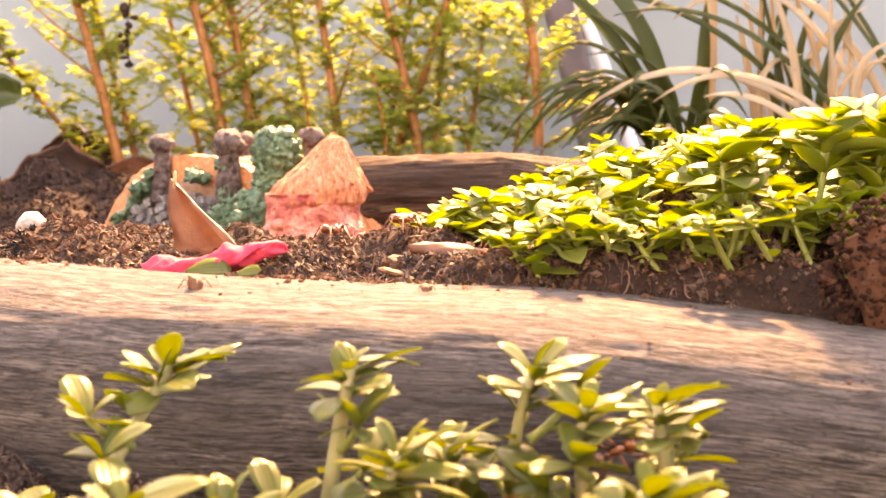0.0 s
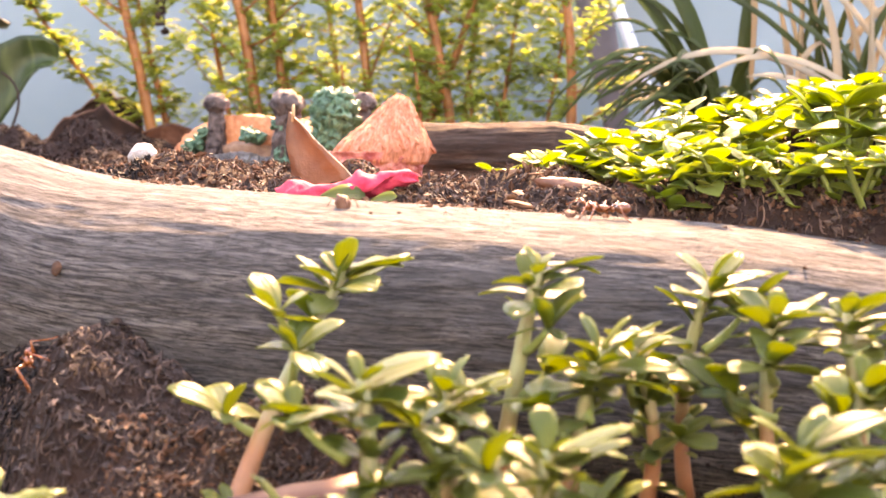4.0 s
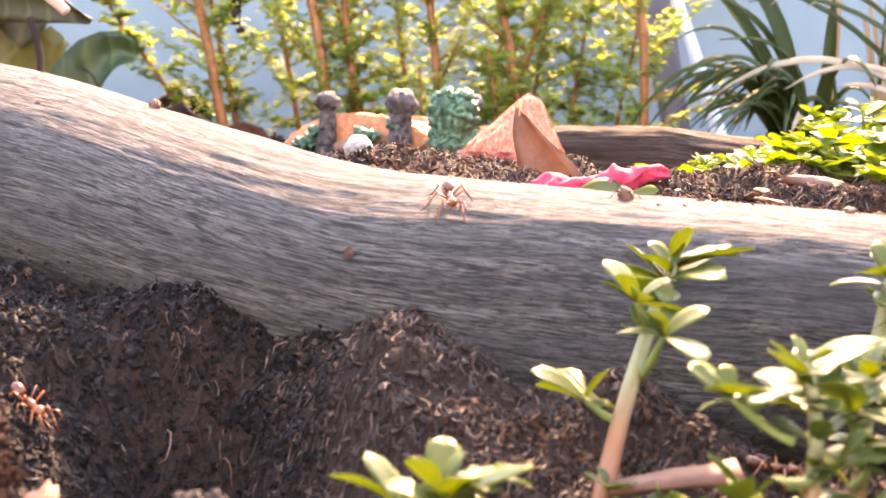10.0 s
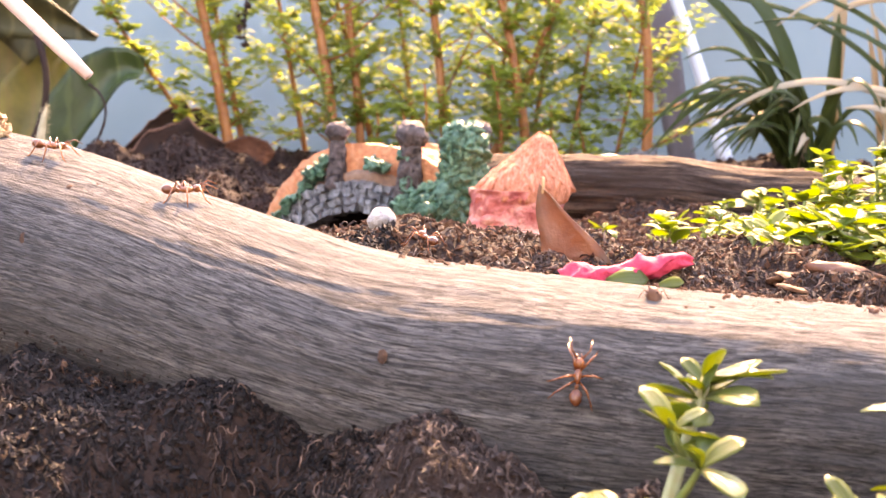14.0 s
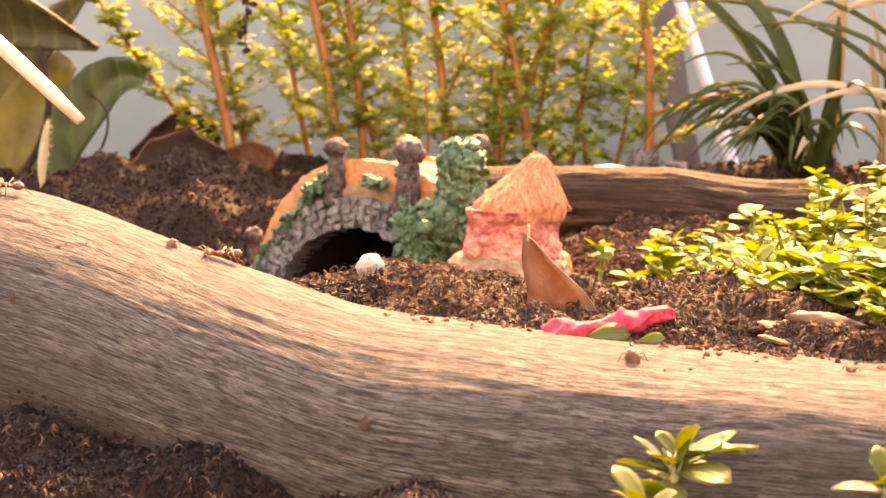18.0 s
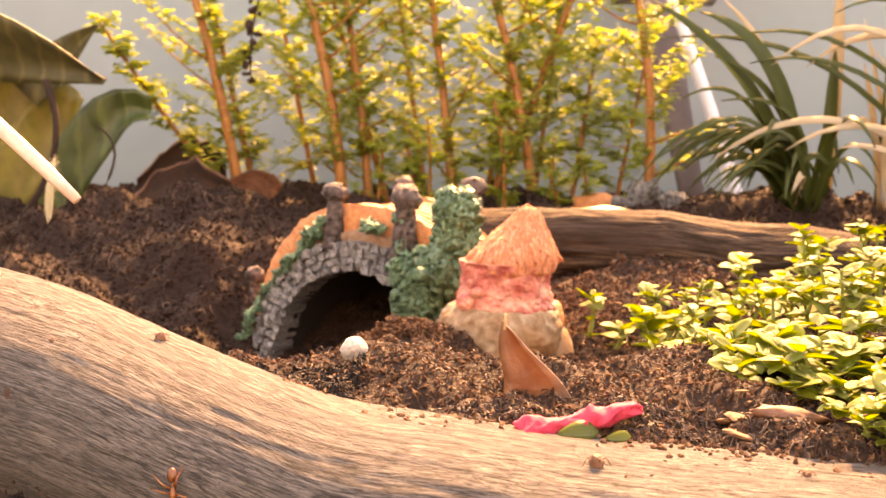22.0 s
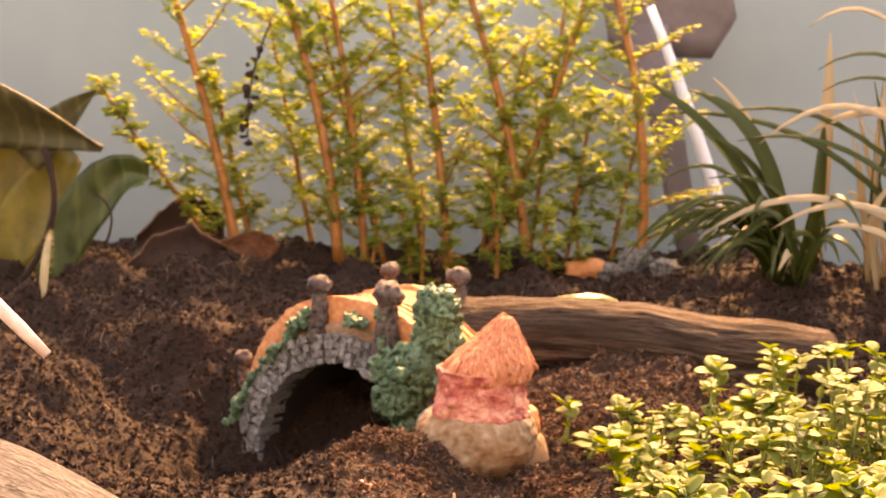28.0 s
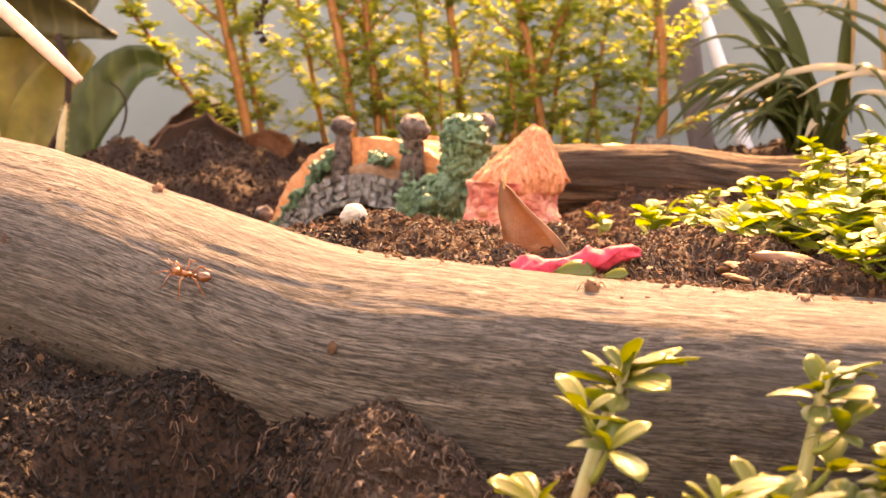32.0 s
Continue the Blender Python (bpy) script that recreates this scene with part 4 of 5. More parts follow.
    v, f = uneven([(0, -0.0006, -0.0008), (0.013, -0.0012, 0.0012), (0.0125, 0.0014, 0.0018), (0, 0.0006, 0), (0, -0.0006, -0.0002), (0.013, -0.0012, 0.0018), (0.0125, 0.0014, 0.0030), (0, 0.0006, 0.0006)], [(3, 2, 1, 0), (4, 5, 6, 7), (0, 1, 5, 4), (1, 2, 6, 5), (2, 3, 7, 6), (3, 0, 4, 7)], 0.0003, 500)
    part("splinter", mesh_of("splinter", v, f, RUST), th)


PALE_FLAKE = plain("pale_flake", (0.13, 0.060, 0.030), (0.30, 0.155, 0.085), 500, 0.75, 0.6)
RUST = plain("rusty_wood", (0.11, 0.042, 0.024), (0.28, 0.14, 0.085), 300, 0.6, 0.4)


# ---- back log ----
def build_back_log():
    xs = np.linspace(-0.05, 0.094, 160)
    c = np.linspace(0, 2 * np.pi, 90, endpoint=False)
    cy = np.interp(xs, [-0.05, 0.0, 0.05, 0.094], [0.476, 0.470, 0.452, 0.440])[:, None]
    top = np.interp(xs, [-0.05, 0.0, 0.03, 0.055, 0.075, 0.094], [0.086, 0.0875, 0.0872, 0.0842, 0.0848, 0.0838])[:, None]
    X, u, w = xs[:, None] + 0 * c, np.cos(c)[None], np.sin(c)[None]
    r = 0.0145 + (rough(X * 40, u * 14 + 0 * X, w * 14 + 0 * X, 3, 21) - 0.5) * 0.0026 + (rough(X * 30, u + 0 * X, w + 0 * X, 3, 22) - 0.5) * 0.004
    v = np.stack([X, cy - r * 1.15 * u, top - 0.0145 + r * w], -1).reshape(-1, 3)
    f = grid_faces(len(xs), 90, True) + [tuple(range(90)), tuple(range(159 * 90, 160 * 90))[::-1]]
    th = thing("short_log", (0, 0, 0), "short brown weathered log lying on soil", "log")
    part("trunk", grained(mesh_of("trunk", v, f, OLDWOOD), xs[:, None], u + 0 * X, w + 0 * X, 0.015), th)
    v, f = lump((0.005, 0.013, 0.011), 0.3, 2, 51)
    part("split_end", grained(mesh_of("split_end", v, f, OLDWOOD), v[:, 0], v[:, 1] / 0.013, v[:, 2] / 0.013, 0.013), th, Matrix.Translation((0.0945, 0.440, 0.0675)), "broken end")


# ---- back plants ----
def leaf_cards(rng, places, size, spread):
    """Small cupped leaves in crossed pairs at the places (point, how many, share of the size), joined."""
    chunks = []
    for p, n, share in places:
        turn = rng.uniform(0, 6.28)
        for k in range(n):
            L = size * share * rng.uniform(0.6, 1.15)
            turn += math.pi + rng.normal(0, 0.5) if k % 2 == 0 else math.pi / 2
            at = Vector(p) + Vector(rng.normal(0, spread, 3))
            m = leaf_pose(at, turn, rng.uniform(-0.35, 0.4), L, rng.uniform(-0.4, 0.4))
            w = rng.uniform(0.24, 0.36)
            pts = [(0, 0, 0), (-w, 0.45, 0.10), (0, 0.5, 0.03), (w, 0.45, 0.10), (-w * 0.72, 0.80, 0.05), (w * 0.72, 0.80, 0.05), (0, 1, -0.04)]
            chunks.append(([m @ Vector(q) for q in pts], [(0, 2, 1), (0, 3, 2), (1, 2, 4), (2, 3, 5), (2, 6, 4), (2, 5, 6)]))
    return joined(chunks)


def back_plant(base, top, sag, r, seed, branches, reach, size=0.0064, dense=5, group="tall leafy stems"):
    rng = np.random.default_rng(seed)
    base, top = Vector(base), Vector(top)
    base.z = float(fine_height(base.x, base.y)) - 0.003
    th = thing("tall_plant", base, "tall orange-stemmed plant with tiny yellow-green leaves, rooted in soil", "plant", group)
    line = bend((0, 0, 0), top - base, sag, 14)
    part("stem", mesh_of("stem", *tube(line, [r * (1.2 - 0.55 * i / 13) for i in range(14)], 10), STEM_BACK), th)
    turn = rng.uniform(0, 6)
    for k in range(branches):
        t = 0.10 + 0.88 * (k + rng.uniform(0, 0.8)) / branches
        i = min(int(t * 13), 12)
        p = line[i].lerp(line[i + 1], t * 13 - i)
        turn += 2.4 + rng.uniform(-0.5, 0.5)
        L = reach * rng.uniform(0.35, 1.25) * (1.15 - 0.4 * t)
        end = p + Vector((math.cos(turn) * L, math.sin(turn) * L * 0.8, L * rng.uniform(0.25, 0.9)))
        twig = bend(p, end, (0, 0, -L * rng.uniform(-0.05, 0.12)), 6)
        br = part("branch", mesh_of("branch", *tube(twig, [r * 0.30, r * 0.26, r * 0.22, r * 0.18, r * 0.14, r * 0.09], 6), STEM_GREEN if k % 3 else STEM_BACK), th)
        spots = [(twig[0].lerp(twig[5], s), dense, 0.7 + 0.3 * math.sin(3 * s)) for s in np.linspace(0.10, 1.0, 11)]
        part("foliage", mesh_of("foliage", *leaf_cards(rng, spots, size, 0.0009), LEAF_BACK, False), br)
    spots = [(line[i], 3, 0.7) for i in range(1, 14)] + [(line[13], 8, 0.9)]
    part("foliage", mesh_of("foliage", *leaf_cards(rng, spots, size, 0.0012), LEAF_BACK, False), th)
    return th


def build_back_plants():
    rows = [
        ((-0.168, 0.700), (-0.210, 0.70, 0.235), (0.004, 0, 0), 0.0034, 9), ((-0.1105, 0.705), (-0.150, 0.71, 0.240), (0.007, 0, 0), 0.0036, 12),
        ((-0.096, 0.715), (-0.123, 0.72, 0.240), (0.004, 0, 0), 0.0028, 12), ((-0.048, 0.715), (-0.073, 0.74, 0.240), (0.003, 0, 0), 0.0031, 13),
        ((-0.003, 0.705), (-0.046, 0.71, 0.240), (0.006, 0, 0), 0.0032, 12), ((0.0585, 0.690), (0.036, 0.70, 0.240), (0.010, 0, 0.0), 0.0033, 9),
        ((-0.030, 0.735), (0.030, 0.72, 0.235), (0.004, 0, 0), 0.0030, 11), ((-0.160, 0.72), (-0.186, 0.72, 0.175), (0, 0, 0), 0.0022, 9),
        ((-0.085, 0.74), (-0.13, 0.74, 0.22), (0, 0, 0), 0.002, 11), ((-0.03, 0.75), (-0.005, 0.75, 0.20), (0, 0, 0), 0.0018, 11),
        ((0.02, 0.73), (0.034, 0.73, 0.17), (0, 0, 0), 0.0016, 9), ((-0.065, 0.755), (-0.09, 0.76, 0.235), (0, 0, 0), 0.0018, 12),
        ((-0.13, 0.745), (-0.16, 0.75, 0.215), (0, 0, 0), 0.0018, 9), ((0.0, 0.755), (0.018, 0.76, 0.225), (0, 0, 0), 0.0018, 12), ((0.045, 0.73), (0.062, 0.72, 0.165), (0, 0, 0), 0.0015, 7),
    ]
    for k, (b, t, sag, r, n) in enumerate(rows):
        back_plant((*b, 0), t, sag, r * 0.8, 100 + k, int(n * 2.5), 0.046 if r > 0.0025 else 0.042)
    for k, (x, y, h) in enumerate(((0.006, 0.655, 0.022), (-0.048, 0.67, 0.03), (-0.09, 0.665, 0.035), (0.022, 0.66, 0.03), (-0.062, 0.66, 0.05), (0.001, 0.672, 0.04))):
        back_plant((x, y, 0), (x + 0.004 * (k % 3 - 1), y - 0.004, float(ground_height(x, y)) + h), (0.002, 0, 0), 0.0009, 140 + k, 4, 0.012, 0.0052, 4, "low seedlings at the back")
    back_plant((-0.176, 0.705, 0), (-0.2483, 0.70, 0.1716), (-0.004, 0, 0.004), 0.0013, 160, 16, 0.014, 0.0078, 3)
    for k, (x, y, z) in enumerate(((-0.0273, 0.662, 0.130), (-0.074, 0.665, 0.106))):
        back_plant((x + 0.006, y, 0), (x, y, z), (0.003, 0, 0), 0.0011, 170 + k, 9, 0.013, 0.0072, 3, "low seedlings at the back")
    th = thing("dead_twig", (-0.1481, 0.690, 0.2039), "thin dried dark twig with shrivelled leaves hanging among stems", "twig")
    line = bend((0, 0, 0), (-0.0123, 0, -0.0635), (-0.004, 0, 0), 10)
    part("stalk", mesh_of("stalk", *tube(line, [0.0005] * 10, 6), HUSK), th)
    rng = np.random.default_rng(3)
    for p in line[2:]:
        for _ in range(3):
            part("withered_leaf", mesh_of("withered_leaf", *lump(rng.uniform(0.0008, 0.0026, 3), 0.4, 2, int(rng.integers(0, 90)), 3), HUSK), th, Matrix.Translation(p + Vector(rng.normal(0, 0.0018, 3))))


# ---- broad-leaved plant, husks, grass ----
def broad_leaf(th, pts, width, material, name="leaf", cup=0.25, label="", face=(0.1, -0.5, 0.85), sharp=False):
    """A big leaf along a bowed line, folded on its rib."""
    v, f, n = [], [], len(pts)
    for s in (0, 1):
        for i, p in enumerate(pts):
            t = i / (n - 1)
            d = (Vector(pts[min(i + 1, n - 1)]) - Vector(pts[max(i - 1, 0)])).normalized()
            side = d.cross(Vector(face)).normalized()
            up = side.cross(d)
            w = width * (max(0.05, 1 - t**2.6) if sharp else max(0.02, math.sin(math.pi * (0.10 + 0.80 * t)) ** 0.7))
            for j in range(-4, 5):
                q = j / 4
                v.append(Vector(p) + side * w * q + up * (cup * w * q * q + 0.002 * math.sin(5 * t + 3 * q) - s * 0.0011))
    f = grid_faces(n, 9, False)
    under = n * 9
    f += [tuple(i + under for i in q)[::-1] for q in grid_faces(n, 9, False)]
    rim = [i * 9 for i in range(n)] + [(n - 1) * 9 + j for j in range(1, 9)] + [i * 9 + 8 for i in range(n - 2, -1, -1)] + list(range(7, 0, -1))
    f += [(a, b, b + under, a + under) for a, b in zip(rim, rim[1:] + rim[:1])]
    return part(name, mesh_of(name, v, f, material), th, None, label)


def build_broad_plant():
    o = Vector((-0.262, 0.640, 0.066))
    th = thing("broad_leaved_plant", o, "dark green broad-leaved plant with drooping leaves in soil", "plant")
    def at(*p):
        return Vector(p) - o
    broad_leaf(th, bend(at(-0.345, 0.625, 0.160), at(-0.2245, 0.634, 0.1350), (0, 0, 0.006), 14), 0.025, BROAD, cup=0.2, face=(0.1, -0.8, -0.45), sharp=True)
    broad_leaf(th, bend(at(-0.275, 0.66, 0.128), at(-0.2365, 0.664, 0.1645), (-0.002, 0, 0), 10), 0.011, BROAD, face=(0.1, -0.9, 0.2), sharp=True)
    broad_leaf(th, [at(x, 0.65, z) for x, z in ((-0.262, 0.055), (-0.2565, 0.0674), (-0.252, 0.079), (-0.2472, 0.0902), (-0.241, 0.100), (-0.2334, 0.1095), (-0.227, 0.116), (-0.2199, 0.1200), (-0.213, 0.1215), (-0.2058, 0.1205))], 0.0135, BROAD_GREEN, cup=0.3, face=(0.1, -0.9, 0.35), label="glossy mid-green leaf")
    broad_leaf(th, bend(at(-0.290, 0.665, 0.062), at(-0.2495, 0.668, 0.130), (-0.006, 0, 0), 12), 0.015, BROAD_YELLOW, label="yellowing leaf", face=(0.1, -0.9, 0.2))
    broad_leaf(th, bend(at(-0.300, 0.670, 0.060), at(-0.279, 0.672, 0.150), (0, 0, 0), 12), 0.018, BROAD_YELLOW, label="yellowing leaf", face=(0.1, -0.9, 0.2))
    part("stalk", mesh_of("stalk", *tube(bend(at(-0.268, 0.625, 0.062), at(-0.252, 0.625, 0.135), (0.012, 0, 0), 10), [0.0017] * 10, 8), HUSK), th)
    part("stalk", mesh_of("stalk", *tube(bend(at(-0.235, 0.63, 0.066), at(-0.228, 0.632, 0.112), (0.012, 0, 0.006), 10), [0.0007] * 10, 6), HUSK), th)
    # bristly seed head beside it
    sp = thing("bristly_stalk", (-0.2255, 0.552, 0.058), "pale bristly upright seed head on a stalk", "seed head")
    line = bend((0, 0, 0), (0.002, 0, 0.041), (-0.002, 0, 0), 10)
    part("stalk", mesh_of("stalk", *tube(line, [0.0009] * 4 + [0.0017, 0.0019, 0.0019, 0.0017, 0.0012, 0.0004], 8), DRYSTALK), sp)
    rng = np.random.default_rng(9)
    hairs = []
    for k in range(150):
        p = line[4].lerp(line[9], rng.uniform(0, 1))
        d = Vector((rng.normal(), rng.normal(), rng.uniform(-0.2, 0.8))).normalized() * rng.uniform(0.002, 0.0036)
        hairs.append(tube([p, p + d], [0.00016, 0.00005], 3))
    part("bristles", mesh_of("bristles", *joined(hairs), DRYSTALK), sp)


DRYSTALK = plain("dry_stalk", (0.42, 0.36, 0.22), (0.62, 0.56, 0.38), 400, 0.6, 0.2)


def husk(at, size, turn, seed, label, material=None):
    """A curved flake of husk with a ragged rim."""
    v, n, m = [], 16, 12
    for s in (0, 1):
        for i in range(n):
            for j in range(m):
                x, q = i / (n - 1) - 0.5, j / (m - 1)
                h = q * (1 - 1.1 * abs(x) ** 1.6 * 1.4 + 0.34 * (float(rough(i * 0.55, seed, 0, 3, 3)) - 0.5)) * (0.78 + 0.45 * x)
                v.append((x * size[0], size[1] * (math.sin(2.4 * q) * 0.6) + s * size[1] * 0.16 + 0.2 * size[1] * (float(lumps(i * 0.5, j * 0.5, seed, 5)) - 0.5), size[2] * h))
    f = grid_faces(n, m, False)
    under = n * m
    f = [q[::-1] for q in f] + [tuple(i + under for i in q) for q in f]
    rim = [i * m for i in range(n)] + [(n - 1) * m + j for j in range(1, m)] + [i * m + m - 1 for i in range(n - 2, -1, -1)] + list(range(m - 2, 0, -1))
    f += [(a, b, b + under, a + under)[::-1] for a, b in zip(rim, rim[1:] + rim[:1])]
    th = thing("husk_piece", at, label, "husk", "husk pieces at the back")
    th.rotation_euler = (radians(-12), radians(turn[0]), radians(turn[1]))
    part("shell", mesh_of("shell", v, f, material or HUSK), th)
    line = [Vector(v[i * m + m - 1]) for i in range(n)]
    part("rim", mesh_of("rim", *tube(line, [0.0003 + 0.0004 * (i * 7 % 5) / 4 for i in range(n)], 6), RUST), th, None, "lighter torn rim")


def build_grass():
    th = thing("grass_clump", (0.115, 0.585, 0.085), "arching dark green strap-leaved clump with some dry tan blades", "plant")
    rng = np.random.default_rng(12)

    def blade(base, mid, tip, w, material, dry=False):
        a, b, c = (Vector(p) - th.location for p in (base, mid, tip))
        pts = [a * (1 - t) ** 2 + b * 2 * t * (1 - t) + c * t * t for t in np.linspace(0, 1, 14)]
        v = []
        for s in (0, 1):
            for i, p in enumerate(pts):
                t = i / 13
                d = (pts[min(i + 1, 13)] - pts[max(i - 1, 0)]).normalized()
                side = d.cross(Vector((0.15, -0.8, 0.6))).normalized()
                up = side.cross(d)
                ww = w * (0.7 + 0.3 * math.sin(3 * t)) * (1 - t**5) + 0.0001
                for q in (-1, 0, 1):
                    v.append(p + side * ww * q + up * (abs(q) * ww * 0.35 - s * 0.0004))
        f = grid_faces(14, 3, False)
        f = f + [tuple(i + 42 for i in q)[::-1] for q in f]
        rim = [i * 3 for i in range(14)] + [40] + [i * 3 + 2 for i in range(13, -1, -1)] + [1]
        f += [(x, y, y + 42, x + 42) for x, y in zip(rim, rim[1:] + rim[:1])]
        part("blade", mesh_of("blade", v, f, material), th, None, "dry tan blade" if dry else "")

    green = [((0.1126, 0.580), (0.1063, 0.57, 0.159), (0.062, 0.575, 0.170), 0.0046), ((0.114, 0.582), (0.094, 0.57, 0.146), (0.040, 0.58, 0.176), 0.0036), ((0.110, 0.582), (0.089, 0.57, 0.153), (0.0545, 0.57, 0.130), 0.0013),
             ((0.109, 0.584), (0.073, 0.56, 0.153), (0.048, 0.56, 0.097), 0.0014), ((0.1075, 0.583), (0.0706, 0.56, 0.151), (0.034, 0.56, 0.091), 0.0012), ((0.111, 0.580), (0.090, 0.56, 0.1465), (0.064, 0.56, 0.090), 0.0014),
             ((0.115, 0.584), (0.120, 0.57, 0.138), (0.073, 0.57, 0.130), 0.0014), ((0.1165, 0.583), (0.1187, 0.57, 0.119), (0.086, 0.57, 0.1185), 0.0014), ((0.20, 0.60), (0.14, 0.58, 0.170), (0.048, 0.58, 0.158), 0.0018),
             ((0.22, 0.60), (0.15, 0.58, 0.180), (0.079, 0.58, 0.159), 0.0016), ((0.22, 0.60), (0.15, 0.57, 0.165), (0.085, 0.57, 0.147), 0.0016), ((0.25, 0.62), (0.18, 0.59, 0.22), (0.122, 0.58, 0.180), 0.0014),
             ((0.25, 0.61), (0.18, 0.59, 0.205), (0.125, 0.58, 0.1705), 0.0013), ((0.129, 0.60), (0.128, 0.59, 0.13), (0.132, 0.60, 0.156), 0.0032), ((0.118, 0.585), (0.105, 0.57, 0.14), (0.070, 0.575, 0.150), 0.0022)]
    for b, m, t, w in green:
        blade((*b, float(ground_height(*b)) - 0.002), m, t, w, BLADE)
    for k in range(30):
        x, y = 0.114 + rng.normal(0, 0.007), 0.586 + rng.normal(0, 0.006)
        h, out = rng.uniform(0.012, 0.036), rng.uniform(0.010, 0.055) * (1 if rng.random() < 0.8 else -0.5)
        blade((x, y, 0.080), (x - out * 0.45, y - 0.012, 0.100 + h * 1.3), (x - out, y - rng.uniform(0.0, 0.04), 0.086 + h * rng.uniform(0.0, 0.75)), rng.uniform(0.0009, 0.0019), BLADE)
    dry = [((0.135, 0.615), (0.136, 0.61, 0.15), (0.138, 0.62, 0.199), 0.0036), ((0.22, 0.60), (0.13, 0.56, 0.155), (0.0674, 0.56, 0.103), 0.0021), ((0.22, 0.59), (0.15, 0.56, 0.145), (0.0998, 0.56, 0.108), 0.0019), ((0.23, 0.61), (0.16, 0.58, 0.205), (0.095, 0.57, 0.146), 0.0021),
           ((0.20, 0.58), (0.155, 0.56, 0.118), (0.1205, 0.55, 0.110), 0.0022), ((0.25, 0.63), (0.17, 0.60, 0.245), (0.117, 0.58, 0.199), 0.0018), ((0.115, 0.59), (0.105, 0.58, 0.150), (0.0747, 0.58, 0.1754), 0.0026), ((0.1115, 0.582), (0.112, 0.56, 0.11), (0.1025, 0.555, 0.089), 0.0019), ((0.24, 0.62), (0.18, 0.59, 0.20), (0.113, 0.58, 0.146), 0.0028)]
    for b, m, t, w in dry:
        blade((*b, float(ground_height(*b)) - 0.002), m, t, w, BLADE_DRY, True)
    for k in range(16):
        x, y, far = 0.112 + rng.normal(0, 0.004), 0.582 + rng.normal(0, 0.004), rng.uniform(0.3, 1.0)
        blade((x, y, 0.082), (x - 0.026 * far, y - 0.016, 0.118 + 0.030 * far * rng.uniform(0.6, 1.2)), (x - 0.074 * far, y - 0.022, 0.098 + rng.uniform(-0.012, 0.016)), rng.uniform(0.0008, 0.0014), BLADE)
    for k in range(26):
        x, y = 0.155 + rng.uniform(0, 0.05), 0.60 + rng.normal(0, 0.012)
        blade((x, y, float(ground_height(x, y))), (x + rng.uniform(-0.02, 0.01), y, 0.13), (x + rng.uniform(-0.03, 0.04), y, rng.uniform(0.12, 0.18)), rng.uniform(0.0008, 0.0022), BLADE_DRY if k % 3 else BLADE, bool(k % 3))


# ---- backdrop ----
def slab(name, x0, x1, y0, y1, z0, z1, material, label, category, kind=""):
    v = [(x, y, z) for z in (z0, z1) for x, y in ((x0, y0), (x1, y0), (x1, y1), (x0, y1))]
    f = [(3, 2, 1, 0), (4, 5, 6, 7), (0, 1, 5, 4), (1, 2, 6, 5), (2, 3, 7, 6), (3, 0, 4, 7)]
    return tagged(new(name, mesh_of(name, v, f, material, False)), label, category, kind=kind)


def build_backdrop():
    slab("wall_north", -0.82, 0.82, 0.92, 0.93, 0.0, 0.250, WALL, "pale blue-grey plain back panel", "wall", "structure")
    # three unseen panels, added to block low sky light and bounce the rest
    slab("wall_south", -0.8, 0.8, -0.52, -0.50, 0.0, 0.50, BOUNCE_PANEL, "plain grey unseen panel added to shape light from the front", "wall", "structure")
    slab("wall_west", -0.82, -0.80, -0.50, 0.92, 0.0, 0.40, BOUNCE_PANEL, "plain grey unseen side panel added to shape the light", "wall", "structure")
    slab("wall_east", 0.80, 0.82, -0.50, 0.92, 0.0, 0.40, BOUNCE_PANEL, "plain grey unseen side panel added to shape the light", "wall", "structure")
    th = thing("white_tube", (0.1375, 0.80, 0.05), "white glossy tube leaning against the back panel", "tube")
    part("tube", mesh_of("tube", *tube(bend((0.004, -0.001, -0.012), (-0.061, 0.02, 0.178), (0.004, 0, 0), 12), [0.0058 - 0.0030 * i / 11 for i in range(12)], 14), TUBE), th)
    th = thing("dark_strap", (0.106, 0.82, 0.05), "dark brown strap hanging behind the plants", "strap")
    v, f = uneven([(0.002, 0, -0.012), (0.016, 0, -0.012), (-0.012, 0.03, 0.17), (-0.04, 0.03, 0.17), (0.002, 0.004, -0.012), (0.016, 0.004, -0.012), (-0.012, 0.034, 0.17), (-0.04, 0.034, 0.17)], [(0, 1, 2, 3), (7, 6, 5, 4), (4, 5, 1, 0), (5, 6, 2, 1), (6, 7, 3, 2), (7, 4, 0, 3)], 0.002, 60)
    part("strap", mesh_of("strap", v, f, SHADE_DARK), th)
    v, f = uneven([(-0.05, 0.035, 0.148), (0.018, 0.035, 0.148), (0.035, 0.035, 0.175), (0.025, 0.035, 0.21), (-0.06, 0.035, 0.21), (-0.05, 0.045, 0.148), (0.018, 0.045, 0.148), (0.035, 0.045, 0.175), (0.025, 0.045, 0.21), (-0.06, 0.045, 0.21)], [(0, 1, 2, 3, 4), (9, 8, 7, 6, 5), (5, 6, 1, 0), (6, 7, 2, 1), (7, 8, 3, 2), (8, 9, 4, 3), (9, 5, 0, 4)], 0.002, 60)
    part("patch", mesh_of("patch", v, f, SHADE_DARK), th)


build_ground()
build_log()
build_backdrop()
build_ornament()
build_back_log()
build_back_plants()
build_broad_plant()
husk((-0.190, 0.632, 0.065), (0.062, 0.016, 0.038), (-9, 4), 3, "dark curved husk piece standing in soil")
husk((-0.208, 0.715, 0.070), (0.054, 0.014, 0.045), (-4, -8), 7, "dark brown husk piece leaning at the back")
